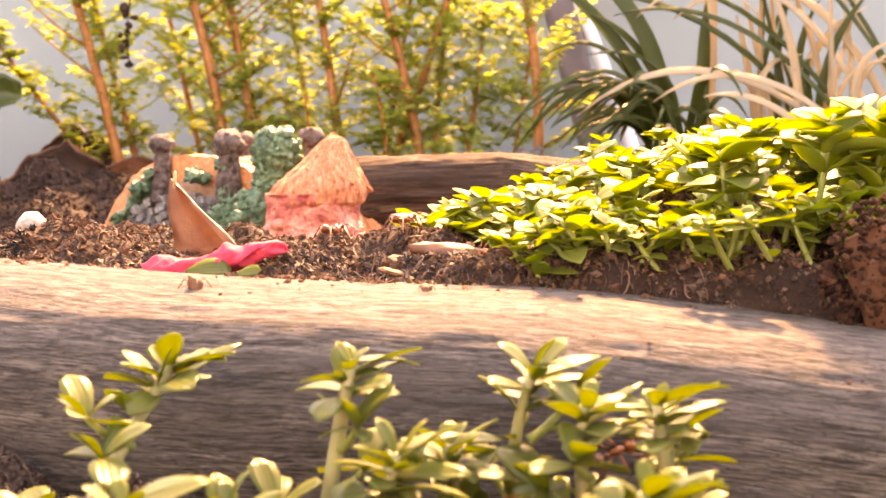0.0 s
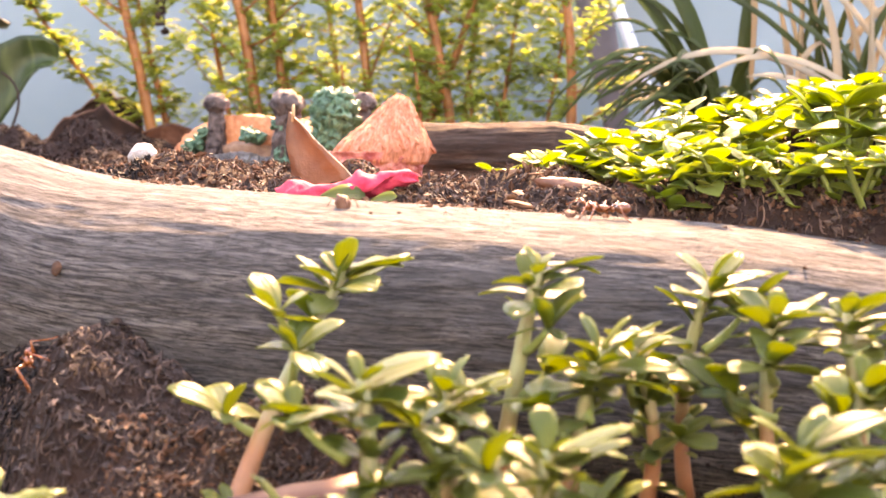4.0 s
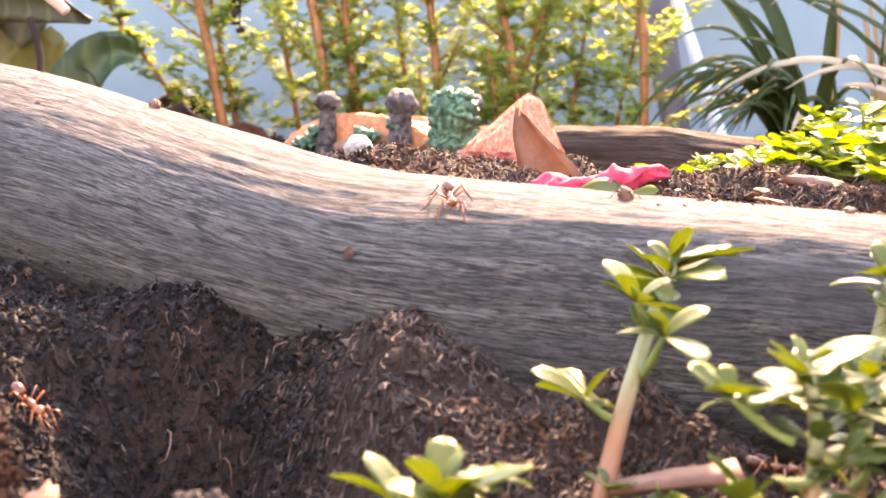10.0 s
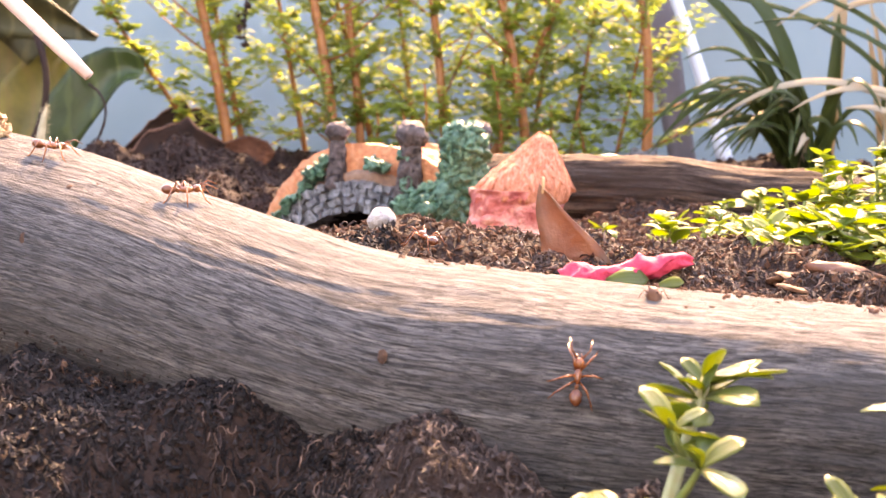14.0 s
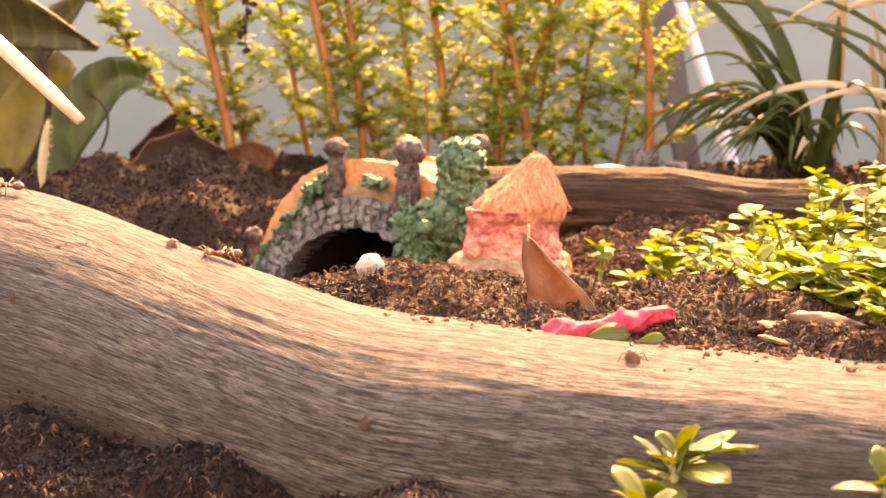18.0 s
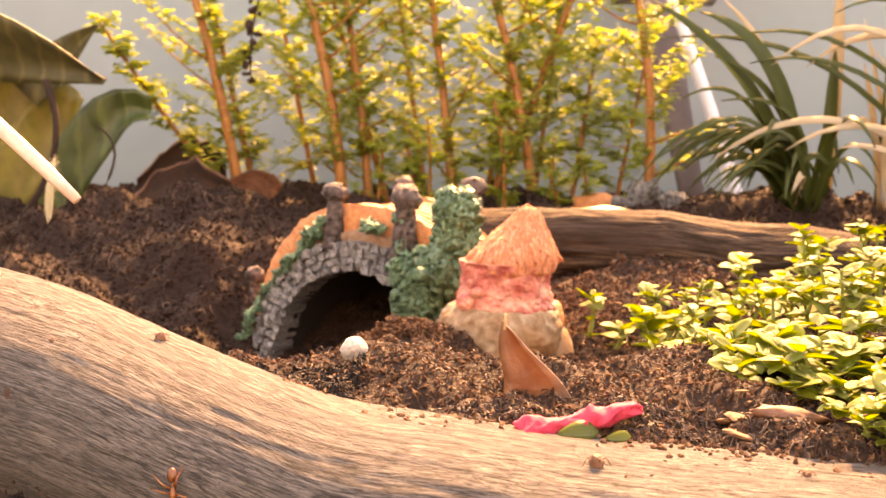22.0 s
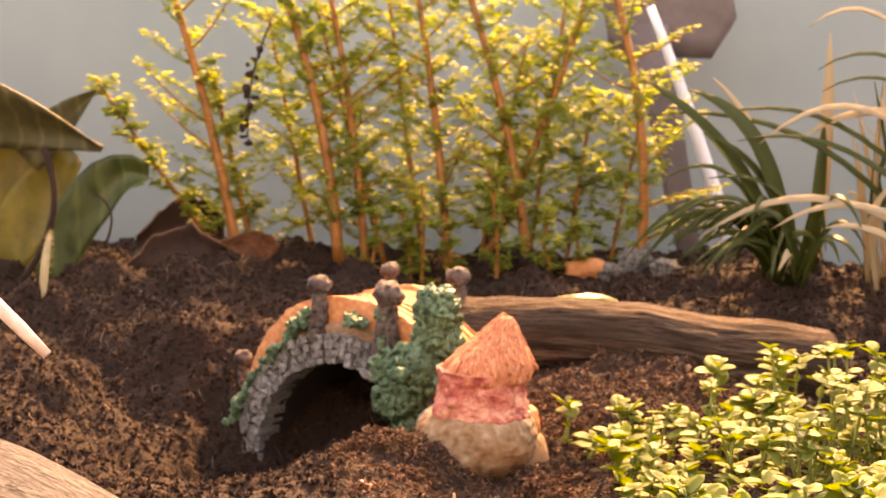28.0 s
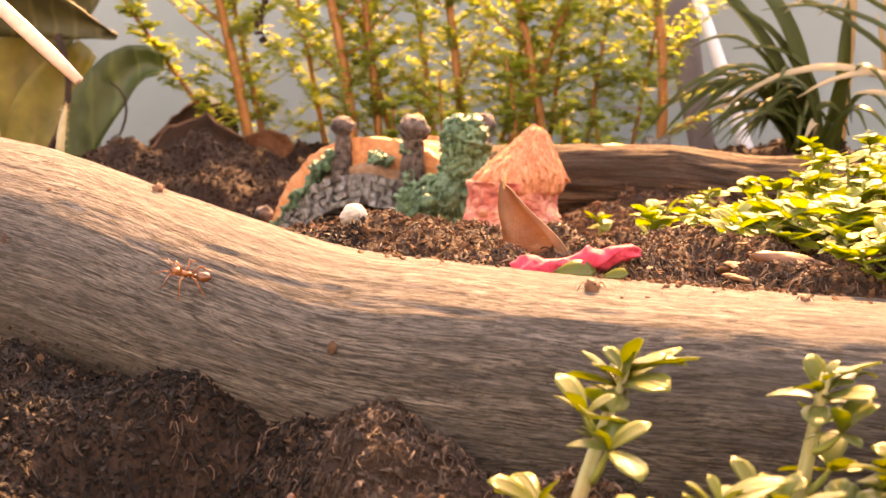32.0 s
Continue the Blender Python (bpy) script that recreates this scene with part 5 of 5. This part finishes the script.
husk((-0.160, 0.685, 0.068), (0.050, 0.012, 0.027), (12, 20), 9, "reddish broken husk piece by the stems", RUST_HUSK)
build_grass()
build_shard()
build_petal()
build_small()

# ---- plants before the log ----
FRONT = "slender green sprig with oval leaves and pinkish stem in soil"
SPRIGS = [
    ((-0.0303, 0.1378, 0.041), (-0.0198, 0.1585, 0.0662), 6, 0.0090, 1, (-0.001, -0.001, 0)),
    ((-0.0030, 0.1440, 0.040), (0.0014, 0.1465, 0.0680), 6, 0.0075, 2, (-0.001, 0, 0)),
    ((-0.0185, 0.1165, 0.040), (-0.0155, 0.1200, 0.0610), 7, 0.0075, 3, (0, 0, 0)),
    ((-0.0470, 0.1120, 0.036), (-0.0465, 0.1135, 0.0512), 7, 0.0084, 4, (0, 0, 0)),
    ((-0.0300, 0.1370, 0.038), (-0.0230, 0.1340, 0.0430), 5, 0.0060, 5, (0, 0, 0)),
    ((0.0030, 0.1300, 0.040), (0.0065, 0.1340, 0.0615), 7, 0.0075, 6, (0, 0, 0)),
    ((0.0185, 0.1500, 0.042), (0.0205, 0.1500, 0.0665), 7, 0.0078, 7, (0, 0, 0)),
    ((0.0260, 0.1400, 0.042), (0.0250, 0.1420, 0.0640), 7, 0.0072, 8, (0, 0, 0)),
    ((0.0350, 0.1400, 0.042), (0.0320, 0.1400, 0.0645), 7, 0.0072, 9, (0, 0, 0)),
    ((-0.0080, 0.0920, 0.036), (-0.0095, 0.0900, 0.0535), 6, 0.0080, 11, (0, 0, 0)),
    ((0.0300, 0.1200, 0.040), (0.0280, 0.1230, 0.0605), 7, 0.0075, 12, (0, 0, 0)),
    ((-0.0100, 0.1250, 0.038), (-0.0080, 0.1260, 0.0590), 7, 0.0070, 16, (0, 0, 0)),
    ((-0.0230, 0.1060, 0.034), (-0.0260, 0.1050, 0.0500), 6, 0.0078, 17, (0, 0, 0)),
    ((0.0220, 0.1120, 0.038), (0.0200, 0.1130, 0.0570), 7, 0.0080, 18, (0, 0, 0)),
    ((0.0020, 0.1150, 0.036), (0.0000, 0.1160, 0.0560), 7, 0.0078, 19, (0, 0, 0)),
    ((0.0120, 0.1420, 0.042), (0.0110, 0.1430, 0.0600), 7, 0.0074, 21, (0, 0, 0)),
]
for base, tip, nodes, size, seed, sag in SPRIGS:
    sway = random.Random(seed + 90)
    low, spread, stout = 0.16, 1.0, 0.00085
    if seed < 3:
        nodes, low, spread, stout = 3, 0.62, 0.85, 0.0010
    if seed > 1:
        sag = (sway.uniform(-0.0025, 0.0025), sway.uniform(-0.002, 0.002), 0)
    th = sprig("sprig", FRONT, "sprigs before the log", base, tip, nodes, size, seed, LEAF_FRONT, "oval", sag, stout, top=11, low=low, spread=spread, tufts=0.8, cupped=1.25)
    # short side shoots with a tuft of leaves each
    for k in range(3):
        at = (Vector(tip) - Vector(base)) * (0.34 + 0.17 * k)
        out = sway.uniform(0, 6.28) if seed > 1 or k else math.pi
        end = at + Vector((math.cos(out), math.sin(out), sway.uniform(0.5, 1.0))) * size * sway.uniform(0.45, 0.75)
        part("side_shoot", mesh_of("side_shoot", *tube(bend(at, end, (0, 0, -0.0004), 5), [0.0006, 0.0005, 0.0005, 0.0004, 0.0003], 6), STEM_GREEN), th)
        for j in range(6):
            part("leaf", leaf_mesh("oval", LEAF_FRONT, j), th, leaf_pose(end, out + (j - 2.5) * 0.9 + sway.uniform(-0.4, 0.4), sway.uniform(-0.3, 0.9), size * sway.uniform(0.4, 0.85), sway.uniform(-0.5, 0.5)))
    # each crown leans its longest leaves towards the light from the right
    lean = random.Random(seed + 50)
    for k in range(3):
        part("leaf", leaf_mesh("slim", LEAF_FRONT, k), th, leaf_pose(Vector(tip) - Vector(base) - Vector((0, 0, 0.001 * k)), lean.uniform(-0.9, 0.5), lean.uniform(0.0, 0.5), size * lean.uniform(0.8, 1.1), lean.uniform(-0.4, 0.4)))

# ---- ground cover behind the log ----
COVER = "bright green ground-cover sprig with round leaves on soil"
rng = random.Random(31)
for k in range(288):
    y = 0.207 + 0.165 * rng.random() ** 1.35
    edge = np.interp(y, [0.20, 0.215, 0.235, 0.27, 0.32, 0.38], [0.030, 0.020, 0.010, 0.006, 0.005, 0.018])
    x = edge + 0.105 * rng.random() ** 1.25
    if k > 229:
        x, y = rng.uniform(0.024, 0.088), rng.uniform(0.192, 0.207)
    z = float(ground_height(x, y)) - 0.002
    crown = np.interp(x, [0.0, 0.010, 0.023, 0.044, 0.070, 0.130], [0.072, 0.077, 0.082, 0.089, 0.0945, 0.0960]) - 0.05 * max(0.0, y - 0.33)
    h = max(0.005, crown - z) * rng.uniform(0.45, 1.06)
    h = min(h, 0.010) if k > 229 else h
    big = 1.0 + 0.6 * float(step(0.035, 0.075, x)) * (1 - float(step(0.24, 0.28, y)))
    sprig("ground_cover", COVER, "ground cover behind the log", (x, y, z), (x + rng.uniform(-0.009, 0.006), y + rng.uniform(-0.008, 0.004), z + h), 6 if h > 0.012 else 4, rng.uniform(0.0054, 0.0080) * (0.75 if k > 229 else big), 300 + k, LEAF_RIGHT, "round", (0, 0, 0), 0.0005, STEM_GREEN, 1.0, 6, 0.05, 0.0, 0.15)
for k, (x, y, z, h, s) in enumerate(((-0.003, 0.392, 0.05, 0.017, 0.0075), (0.004, 0.375, 0.052, 0.008, 0.0085), (0.010, 0.335, 0.055, 0.010, 0.008), (0.046, 0.405, 0.062, 0.016, 0.0085), (0.066, 0.40, 0.064, 0.016, 0.009), (0.058, 0.40, 0.062, 0.012, 0.0085), (0.02, 0.31, 0.056, 0.010, 0.008), (0.03, 0.35, 0.06, 0.012, 0.008), (0.05, 0.37, 0.062, 0.014, 0.008))):
    sprig("ground_cover", "small pale green seedling with round leaves on soil", "seedlings by the ornament", (x, y, z), (x + 0.002, y - 0.001, z + h), 3, s, 400 + k, LEAF_RIGHT, "round", (0.001, 0, 0), 0.0008, STEM_GREEN, 1.2, 6, 0.05)

# ---- loose soil ----
def fibres(name, label, n, area, seed, thick=0.00008, length=(0.001, 0.0042)):
    """Thin curled root threads lying on the soil, as one mesh."""
    r = np.random.default_rng(seed)
    x, y, d = r.uniform(*area[:2], (n, 1)), r.uniform(*area[2:], (n, 1)), r.uniform(0, 6.28, (n, 1))
    L, curl, t = r.uniform(*length, (n, 1)), r.uniform(-3.2, 3.2, (n, 1)), np.linspace(0, 1, 6)[None]
    px, py = x + L * t * np.cos(d + curl * t), y + L * t * np.sin(d + curl * t)
    pz = fine_height(px, py) + thick * 2 + L * 0.35 * np.sin(3.1 * t) * r.uniform(0.0, 1.3, (n, 1))
    P = np.stack([px, py, pz], -1)
    way = np.gradient(P, axis=1)
    a = np.cross(way, r.normal(size=(n, 1, 3)))
    a /= np.linalg.norm(a, axis=2, keepdims=True) + 1e-12
    b = np.cross(way / (np.linalg.norm(way, axis=2, keepdims=True) + 1e-12), a)
    wide = thick * np.array([0.6, 1.1, 1.2, 1.1, 0.9, 0.4])[None, :, None] * r.uniform(0.6, 1.5, (n, 1, 1))
    rings = [P + wide * (a * math.cos(c) + b * math.sin(c)) for c in (0, 2.094, 4.189)]
    v = np.stack(rings, 2).reshape(-1, 3)
    one = np.array(grid_faces(6, 3, True))
    f = (one[None] + (np.arange(n) * 18)[:, None, None]).reshape(-1, 4)
    me = bpy.data.meshes.new(name)
    me.from_pydata(v.tolist(), [], f.tolist())
    # threads on the left heap take the colour darkened for shade
    me.materials.append(SHADED_CRUMB if area[1] < -0.05 else FIBRE)
    me.update()
    return tagged(new(name, me), label, "soil", kind="stuff")


scatter("loose_crumbs", "loose brown soil crumbs on the patch behind the log", 78000, (-0.11, 0.10, 0.19, 0.43), (0.00018, 0.00085), CRUMB, 1, lambda x, y, r: (x > -0.072 + r.normal(0, 0.004, len(x))) | (y < 0.325))
scatter("loose_crumbs", "loose reddish brown soil crumbs beside the ornament", 14000, (-0.05, 0.14, 0.36, 0.46), (0.0003, 0.0014), CRUMB, 10)
scatter("loose_crumbs", "loose dark soil crumbs before the log", 40000, (-0.068, 0.07, 0.085, 0.215), (0.00012, 0.0008), FRONT_CRUMB, 2)
# left heap: crumbs coloured near-black in place of the log's shade
scatter("loose_crumbs", "near-black soil crumbs heaped before the log, shade put into their colour", 40000, (-0.155, -0.060, 0.085, 0.235), (0.00015, 0.0009), SHADED_CRUMB, 7)
# dark soil, its colour also standing in for shade left of the arch
scatter("loose_crumbs", "loose dark brown soil crumbs round the ornament", 125000, (-0.28, 0.20, 0.32, 0.76), (0.0003, 0.0013), DARK_CRUMB, 3, lambda x, y, r: (x < -0.068) | (y > 0.45))
scatter("loose_crumbs", "loose reddish brown soil crumbs among the sprigs", 14000, (-0.046, 0.05, 0.09, 0.158), (0.0002, 0.0007), CRUMB, 4)
def clinging(name, label, n, span, arc, sizes, material, seed, lean=1.0):
    """Crumbs lying on the log's skin between two angles, denser towards the second."""
    r = np.random.default_rng(seed)
    chunks = []
    for _ in range(n):
        x, c = r.uniform(*span), arc[0] + (arc[1] - arc[0]) * r.random() ** lean
        q, _ = np.linalg.qr(r.normal(size=(3, 3)))
        size = sizes[0] + (sizes[1] - sizes[0]) * r.random() ** 2
        at = np.array(log_surface(x, c, size * 0.3))
        chunks.append(((ICO_V * r.uniform(0.6, 1.3, (12, 1)) * r.uniform(0.5, 1.2, 3)) @ q * size + at, ICO_F.tolist()))
    return tagged(new(name, mesh_of(name, *joined(chunks), material, False)), label, "soil", kind="stuff")


clinging("spilled_crumbs", "brown soil crumbs spilled on the log's crest", 900, (-0.075, 0.05), (82, 122), (0.0002, 0.0008), CRUMB, 31, 0.45)
clinging("spilled_crumbs", "few brown soil crumbs on the driftwood log", 70, (-0.11, 0.06), (40, 90), (0.00015, 0.0005), CRUMB, 32)
clinging("clinging_peat", "dark peat crumbs clinging to the foot of the log", 7000, (-0.15, 0.06), (-12, -70), (0.0001, 0.00045), FRONT_CRUMB, 33, 0.6)
fibres("root_threads", "fine curled root threads in the soil before the log", 16000, (-0.07, 0.05, 0.10, 0.215), 5, 0.00010, (0.0004, 0.0016))
fibres("root_threads", "tangled grey-brown root threads in the soil heap before the log", 3500, (-0.155, -0.0, 0.10, 0.215), 12, 0.00011, (0.0009, 0.0024))
fibres("root_threads", "fine root threads before the log, shade put into their dark colour", 15000, (-0.155, -0.060, 0.10, 0.235), 9, 0.00011, (0.0005, 0.0022))
fibres("root_threads", "fine curled root threads on the soil patch behind the log", 3500, (-0.11, 0.05, 0.20, 0.30), 8, 0.00010, (0.0008, 0.0030))
fibres("root_threads", "fine curled root threads on soil round the ornament", 6000, (-0.26, 0.14, 0.36, 0.70), 6, 0.00016, (0.0012, 0.0050))


# ---- ants ----
def build_ant(seed):
    """One ant, its head towards +x, standing on z = 0."""
    th = thing("ant", (0, 0, 0), "glossy orange-brown long-legged ant walking", "ant", "ants")
    for name, at, size in (("head", (0.0023, 0, 0.0019), (0.00075, 0.00068, 0.00062)), ("thorax", (0.0007, 0, 0.0017), (0.0011, 0.00046, 0.00052)), ("waist", (-0.0007, 0, 0.0016), (0.00042, 0.00026, 0.00036)), ("gaster", (-0.0021, 0, 0.0018), (0.00118, 0.00082, 0.00078))):
        part(name, mesh_of(name, *lump(size, 0.10, 1.2, seed), ANT if name != "gaster" else ANT_DARK), th, Matrix.Translation(at))
    for side in (-1, 1):
        part("antenna", mesh_of("antenna", *tube([(0, 0, 0), (0.0011, side * 0.0009, 0.0008), (0.0026, side * 0.0011, 0.0001)], [0.0001, 0.0001, 0.00007], 6), ANT), th, Matrix.Translation((0.0028, side * 0.0003, 0.0021)))
        part("mandible", mesh_of("mandible", *tube([(0, 0, 0), (0.0005, side * 0.00012, -0.0001), (0.0008, -side * 0.00012, -0.0002)], [0.00016, 0.00013, 0.00004], 6), ANT), th, Matrix.Translation((0.0028, side * 0.00028, 0.0017)))
        for x, fore in ((0.0014, 0.9), (0.0007, 0.05), (0.0, -0.95)):
            c, q = math.cos(fore), math.sin(fore)
            pts = [(0, 0, 0), (0.0016 * q, side * 0.0016 * c, 0.0011), (0.0030 * q, side * 0.0030 * c, -0.0010), (0.0040 * q, side * 0.0036 * c, -0.0015)]
            part("leg", mesh_of("leg", *tube(pts, [0.00018, 0.00015, 0.0001, 0.00006], 6), ANT), th, Matrix.Translation((x, side * 0.0003, 0.0015)))
    return th


ANT_DARK = plain("ant_gaster", (0.10, 0.028, 0.012), (0.26, 0.08, 0.025), 700, 0.2, 0.05, 0.6)


def footing(kind, x, q):
    """Place and upward normal on the log (q: degrees up from the front) or on the ground (q: y)."""
    if kind == "L":
        p, a, b = log_surface(x, q), log_surface(x, q - 4), log_surface(x, q + 4)
        along = b - a
        return p, Vector((0, -along.z, along.y)).normalized()
    h = 0.004
    dx = float(ground_height(x + h, q) - ground_height(x - h, q)) / (2 * h)
    dy = float(ground_height(x, q + h) - ground_height(x, q - h)) / (2 * h)
    return Vector((x, q, float(fine_height(x, q)) + 0.0003)), Vector((-dx, -dy, 1)).normalized()


def ant_walks(ant, stops):
    """Lets an ant walk from stop to stop: seconds, surface, x, and degrees or y."""
    places = [(t, *footing(k, x, q)) for t, k, x, q in stops]
    rows, legs, head = [], [], Vector((1, 0, 0))
    for (t0, p0, n0), (t1, p1, n1) in zip(places, places[1:]):
        still = (p1 - p0).length < 0.0004
        cuts = 1 if still else max(1, min(round((t1 - t0) / 0.1), 12))
        for i in range(cuts):
            w = i / cuts
            up = n0.lerp(n1, w).normalized()
            want = p1 - p0
            if want.length > 1e-6:
                head = (head - up * head.dot(up)).normalized()
                want = (want - up * want.dot(up)).normalized()
                turn = max(-1.0, min(1.0, math.atan2(up.dot(head.cross(want)), head.dot(want))))
                head = Matrix.Rotation(turn, 3, up) @ head
            head = (head - up * head.dot(up)).normalized()
            m = Matrix((head, up.cross(head), up)).transposed().to_4x4()
            rows.append((t0 + (t1 - t0) * w, Matrix.Translation(p0.lerp(p1, w)) @ m))
            legs.append((rows[-1][0], 0.0 if still else 1.0))
    rows.append((32.0, Matrix.Translation(places[-1][1]) @ rows[-1][1].to_3x3().to_4x4()))
    walk(ant, rows)
    for k, leg in enumerate(o for o in ant.children if o.name.startswith("leg")):
        rest = leg.matrix_basis.copy()
        steps = [(t, rest @ Matrix.Rotation(go * 0.38 * math.sin(math.pi * i / 1.5 + (math.pi if k % 2 else 0) + 2.1 * (k // 3)), 4, "Z")) for i, (t, go) in enumerate(legs)]
        walk(leg, steps + [(32.0, rest)])


def motions():
    first = build_ant(1)

    def route(stops):
        ant_walks(copy_thing(first, Matrix.Identity(4)), stops)

    route([(0, "L", 0.030, 10), (0.2, "L", 0.033, 15), (0.4, "L", 0.0356, 19), (0.6, "L", 0.0392, 24), (0.8, "L", 0.0435, 30), (1.0, "L", 0.0466, 34), (1.2, "L", 0.0499, 45), (1.4, "L", 0.0558, 59), (1.7, "L", 0.061, 66), (3.0, "G", 0.085, 0.20), (32, "G", 0.085, 0.20)])
    route([(0, "G", -0.008, 0.225), (0.6, "G", -0.0134, 0.2175), (1.0, "G", -0.0130, 0.2120), (1.2, "G", -0.0083, 0.2046), (1.4, "L", -0.0034, 69), (1.6, "L", -0.0036, 51), (1.8, "L", -0.0028, 46), (2.0, "L", 0.002, 64), (2.2, "L", 0.0121, 78), (2.5, "L", 0.0166, 80), (4.4, "L", 0.0125, 82), (4.5, "L", 0.0110, 78), (4.7, "L", 0.0006, 62), (4.9, "L", -0.0016, 47), (5.3, "L", 0.001, 20), (6.0, "L", 0.02, -5), (8.5, "L", 0.09, -5), (32, "L", 0.09, -5)])
    route([(0, "G", -0.045, 0.300), (8.0, "G", -0.045, 0.300), (8.9, "G", -0.046, 0.24), (9.4, "L", -0.0461, 86), (9.6, "L", -0.0473, 72), (9.8, "L", -0.0461, 59), (10.0, "L", -0.0461, 51), (10.2, "L", -0.0447, 28), (10.4, "L", -0.0464, 21), (10.6, "L", -0.0475, 12), (10.8, "L", -0.0477, 8), (11.0, "L", -0.0461, 11), (11.2, "L", -0.0408, 11), (11.4, "L", -0.0346, 17), (11.6, "L", -0.0329, 23), (11.8, "L", -0.0279, 42), (12.0, "L", -0.0212, 63), (12.2, "L", -0.0147, 74), (12.4, "L", -0.0045, 80), (12.6, "G", 0.0104, 0.2025), (13.0, "G", 0.04, 0.207), (32, "G", 0.04, 0.207)])
    route([(0, "L", 0.09, 20), (9.4, "L", 0.09, 20), (11.2, "L", 0.0011, 27), (11.4, "L", -0.0031, 20), (11.6, "L", -0.0087, 13), (12.0, "L", -0.0065, 19), (12.4, "L", -0.0031, 29), (12.6, "L", -0.0027, 40), (12.8, "L", -0.0041, 80), (13.1, "G", -0.003, 0.212), (13.8, "G", 0.03, 0.235), (32, "G", 0.03, 0.235)])
    route([(0, "L", 0.09, 0), (9.0, "L", 0.09, 0), (12.9, "L", -0.026, -2), (13.2, "L", -0.0319, 8), (13.4, "L", -0.0331, 6), (13.6, "L", -0.0307, 16), (13.8, "L", -0.032, 14), (14.0, "L", -0.0339, 24), (14.2, "L", -0.0335, 37), (14.4, "L", -0.0383, 42), (14.6, "L", -0.0441, 38), (14.8, "L", -0.0493, 27), (15.0, "L", -0.0503, 26), (15.2, "L", -0.0505, 28), (15.4, "L", -0.0511, 28), (16.2, "L", -0.054, 5), (17.0, "G", -0.062, 0.165), (32, "G", -0.062, 0.165)])
    route([(0, "G", -0.130, 0.160), (12.6, "G", -0.130, 0.160), (13.0, "G", -0.1078, 0.1734), (13.2, "G", -0.1019, 0.1828), (13.4, "L", -0.1004, 5), (13.6, "L", -0.098, 23), (13.8, "L", -0.0978, 51), (14.0, "L", -0.093, 73), (14.2, "L", -0.0872, 83), (14.5, "L", -0.085, 105), (15.2, "G", -0.10, 0.29), (32, "G", -0.10, 0.29)])
    route([(0, "L", -0.175, 75), (13.2, "L", -0.175, 75), (13.8, "L", -0.124, 70), (14.0, "L", -0.118, 71), (14.2, "L", -0.1108, 75), (14.4, "L", -0.1052, 74), (14.6, "L", -0.1027, 76), (14.8, "L", -0.0963, 79), (15.0, "L", -0.0912, 82), (15.2, "L", -0.0866, 86), (15.4, "L", -0.0851, 90), (17.5, "L", -0.0825, 92), (18.4, "L", -0.0872, 88), (18.8, "L", -0.088, 100), (19.5, "G", -0.10, 0.30), (32, "G", -0.10, 0.30)])
    route([(0, "G", 0.004, 0.222), (1.0, "G", 0.0082, 0.2153), (2.0, "G", 0.03, 0.24), (12.0, "G", 0.02, 0.235), (13.0, "G", -0.015, 0.222), (13.6, "G", -0.0442, 0.2145), (13.8, "G", -0.0473, 0.2207), (14.0, "G", -0.054, 0.2227), (14.2, "G", -0.0606, 0.2361), (14.4, "G", -0.0724, 0.2428), (14.6, "G", -0.0775, 0.2470), (15.2, "G", -0.0794, 0.2500), (17.6, "G", -0.0792, 0.2500), (18.7, "G", -0.0788, 0.2495), (19.3, "G", -0.0657, 0.2561), (20.2, "G", -0.05, 0.30), (32, "G", -0.05, 0.30)])
    route([(0, "G", -0.118, 0.285), (16.3, "G", -0.118, 0.285), (17.1, "L", -0.117, 95), (17.5, "L", -0.121, 81), (18.1, "L", -0.1273, 81), (19.2, "L", -0.165, 80), (32, "L", -0.165, 80)])
    route([(0, "G", -0.09, 0.150), (19.9, "G", -0.09, 0.150), (20.5, "L", -0.0875, 5), (21.0, "L", -0.0865, 28), (21.5, "L", -0.0856, 25), (22.3, "L", -0.085, 5), (23.2, "G", -0.08, 0.160), (32, "G", -0.08, 0.160)])
    route([(0, "G", -0.060, 0.33), (29.6, "G", -0.060, 0.33), (30.4, "G", -0.055, 0.24), (30.7, "L", -0.0555, 88), (31.0, "L", -0.0577, 71), (31.5, "L", -0.0651, 46), (32, "L", -0.0821, 33)])
    route([(0, "G", -0.058, 0.170), (4.1, "G", -0.058, 0.168), (4.5, "G", -0.0529, 0.1589), (5.0, "G", -0.0478, 0.1568), (5.5, "G", -0.0465, 0.1550), (6.0, "G", -0.033, 0.150), (7.0, "G", -0.01, 0.150), (32, "G", -0.01, 0.150)])
    route([(0, "G", -0.125, 0.150), (9.4, "G", -0.125, 0.155), (9.8, "G", -0.095, 0.1651), (10.0, "G", -0.0965, 0.1630), (10.4, "G", -0.0763, 0.1600), (10.6, "G", -0.074, 0.1625), (10.8, "G", -0.0729, 0.1635), (11.2, "G", -0.0743, 0.1615), (11.6, "G", -0.0751, 0.1600), (12.2, "G", -0.075, 0.135), (32, "G", -0.075, 0.125)])
    ant_walks(first, [(0, "G", 0.016, 0.210), (0.6, "G", 0.0175, 0.207), (1.0, "G", 0.0192, 0.205), (1.4, "G", 0.024, 0.208), (2.4, "G", 0.035, 0.225), (32, "G", 0.035, 0.225)])


motions()
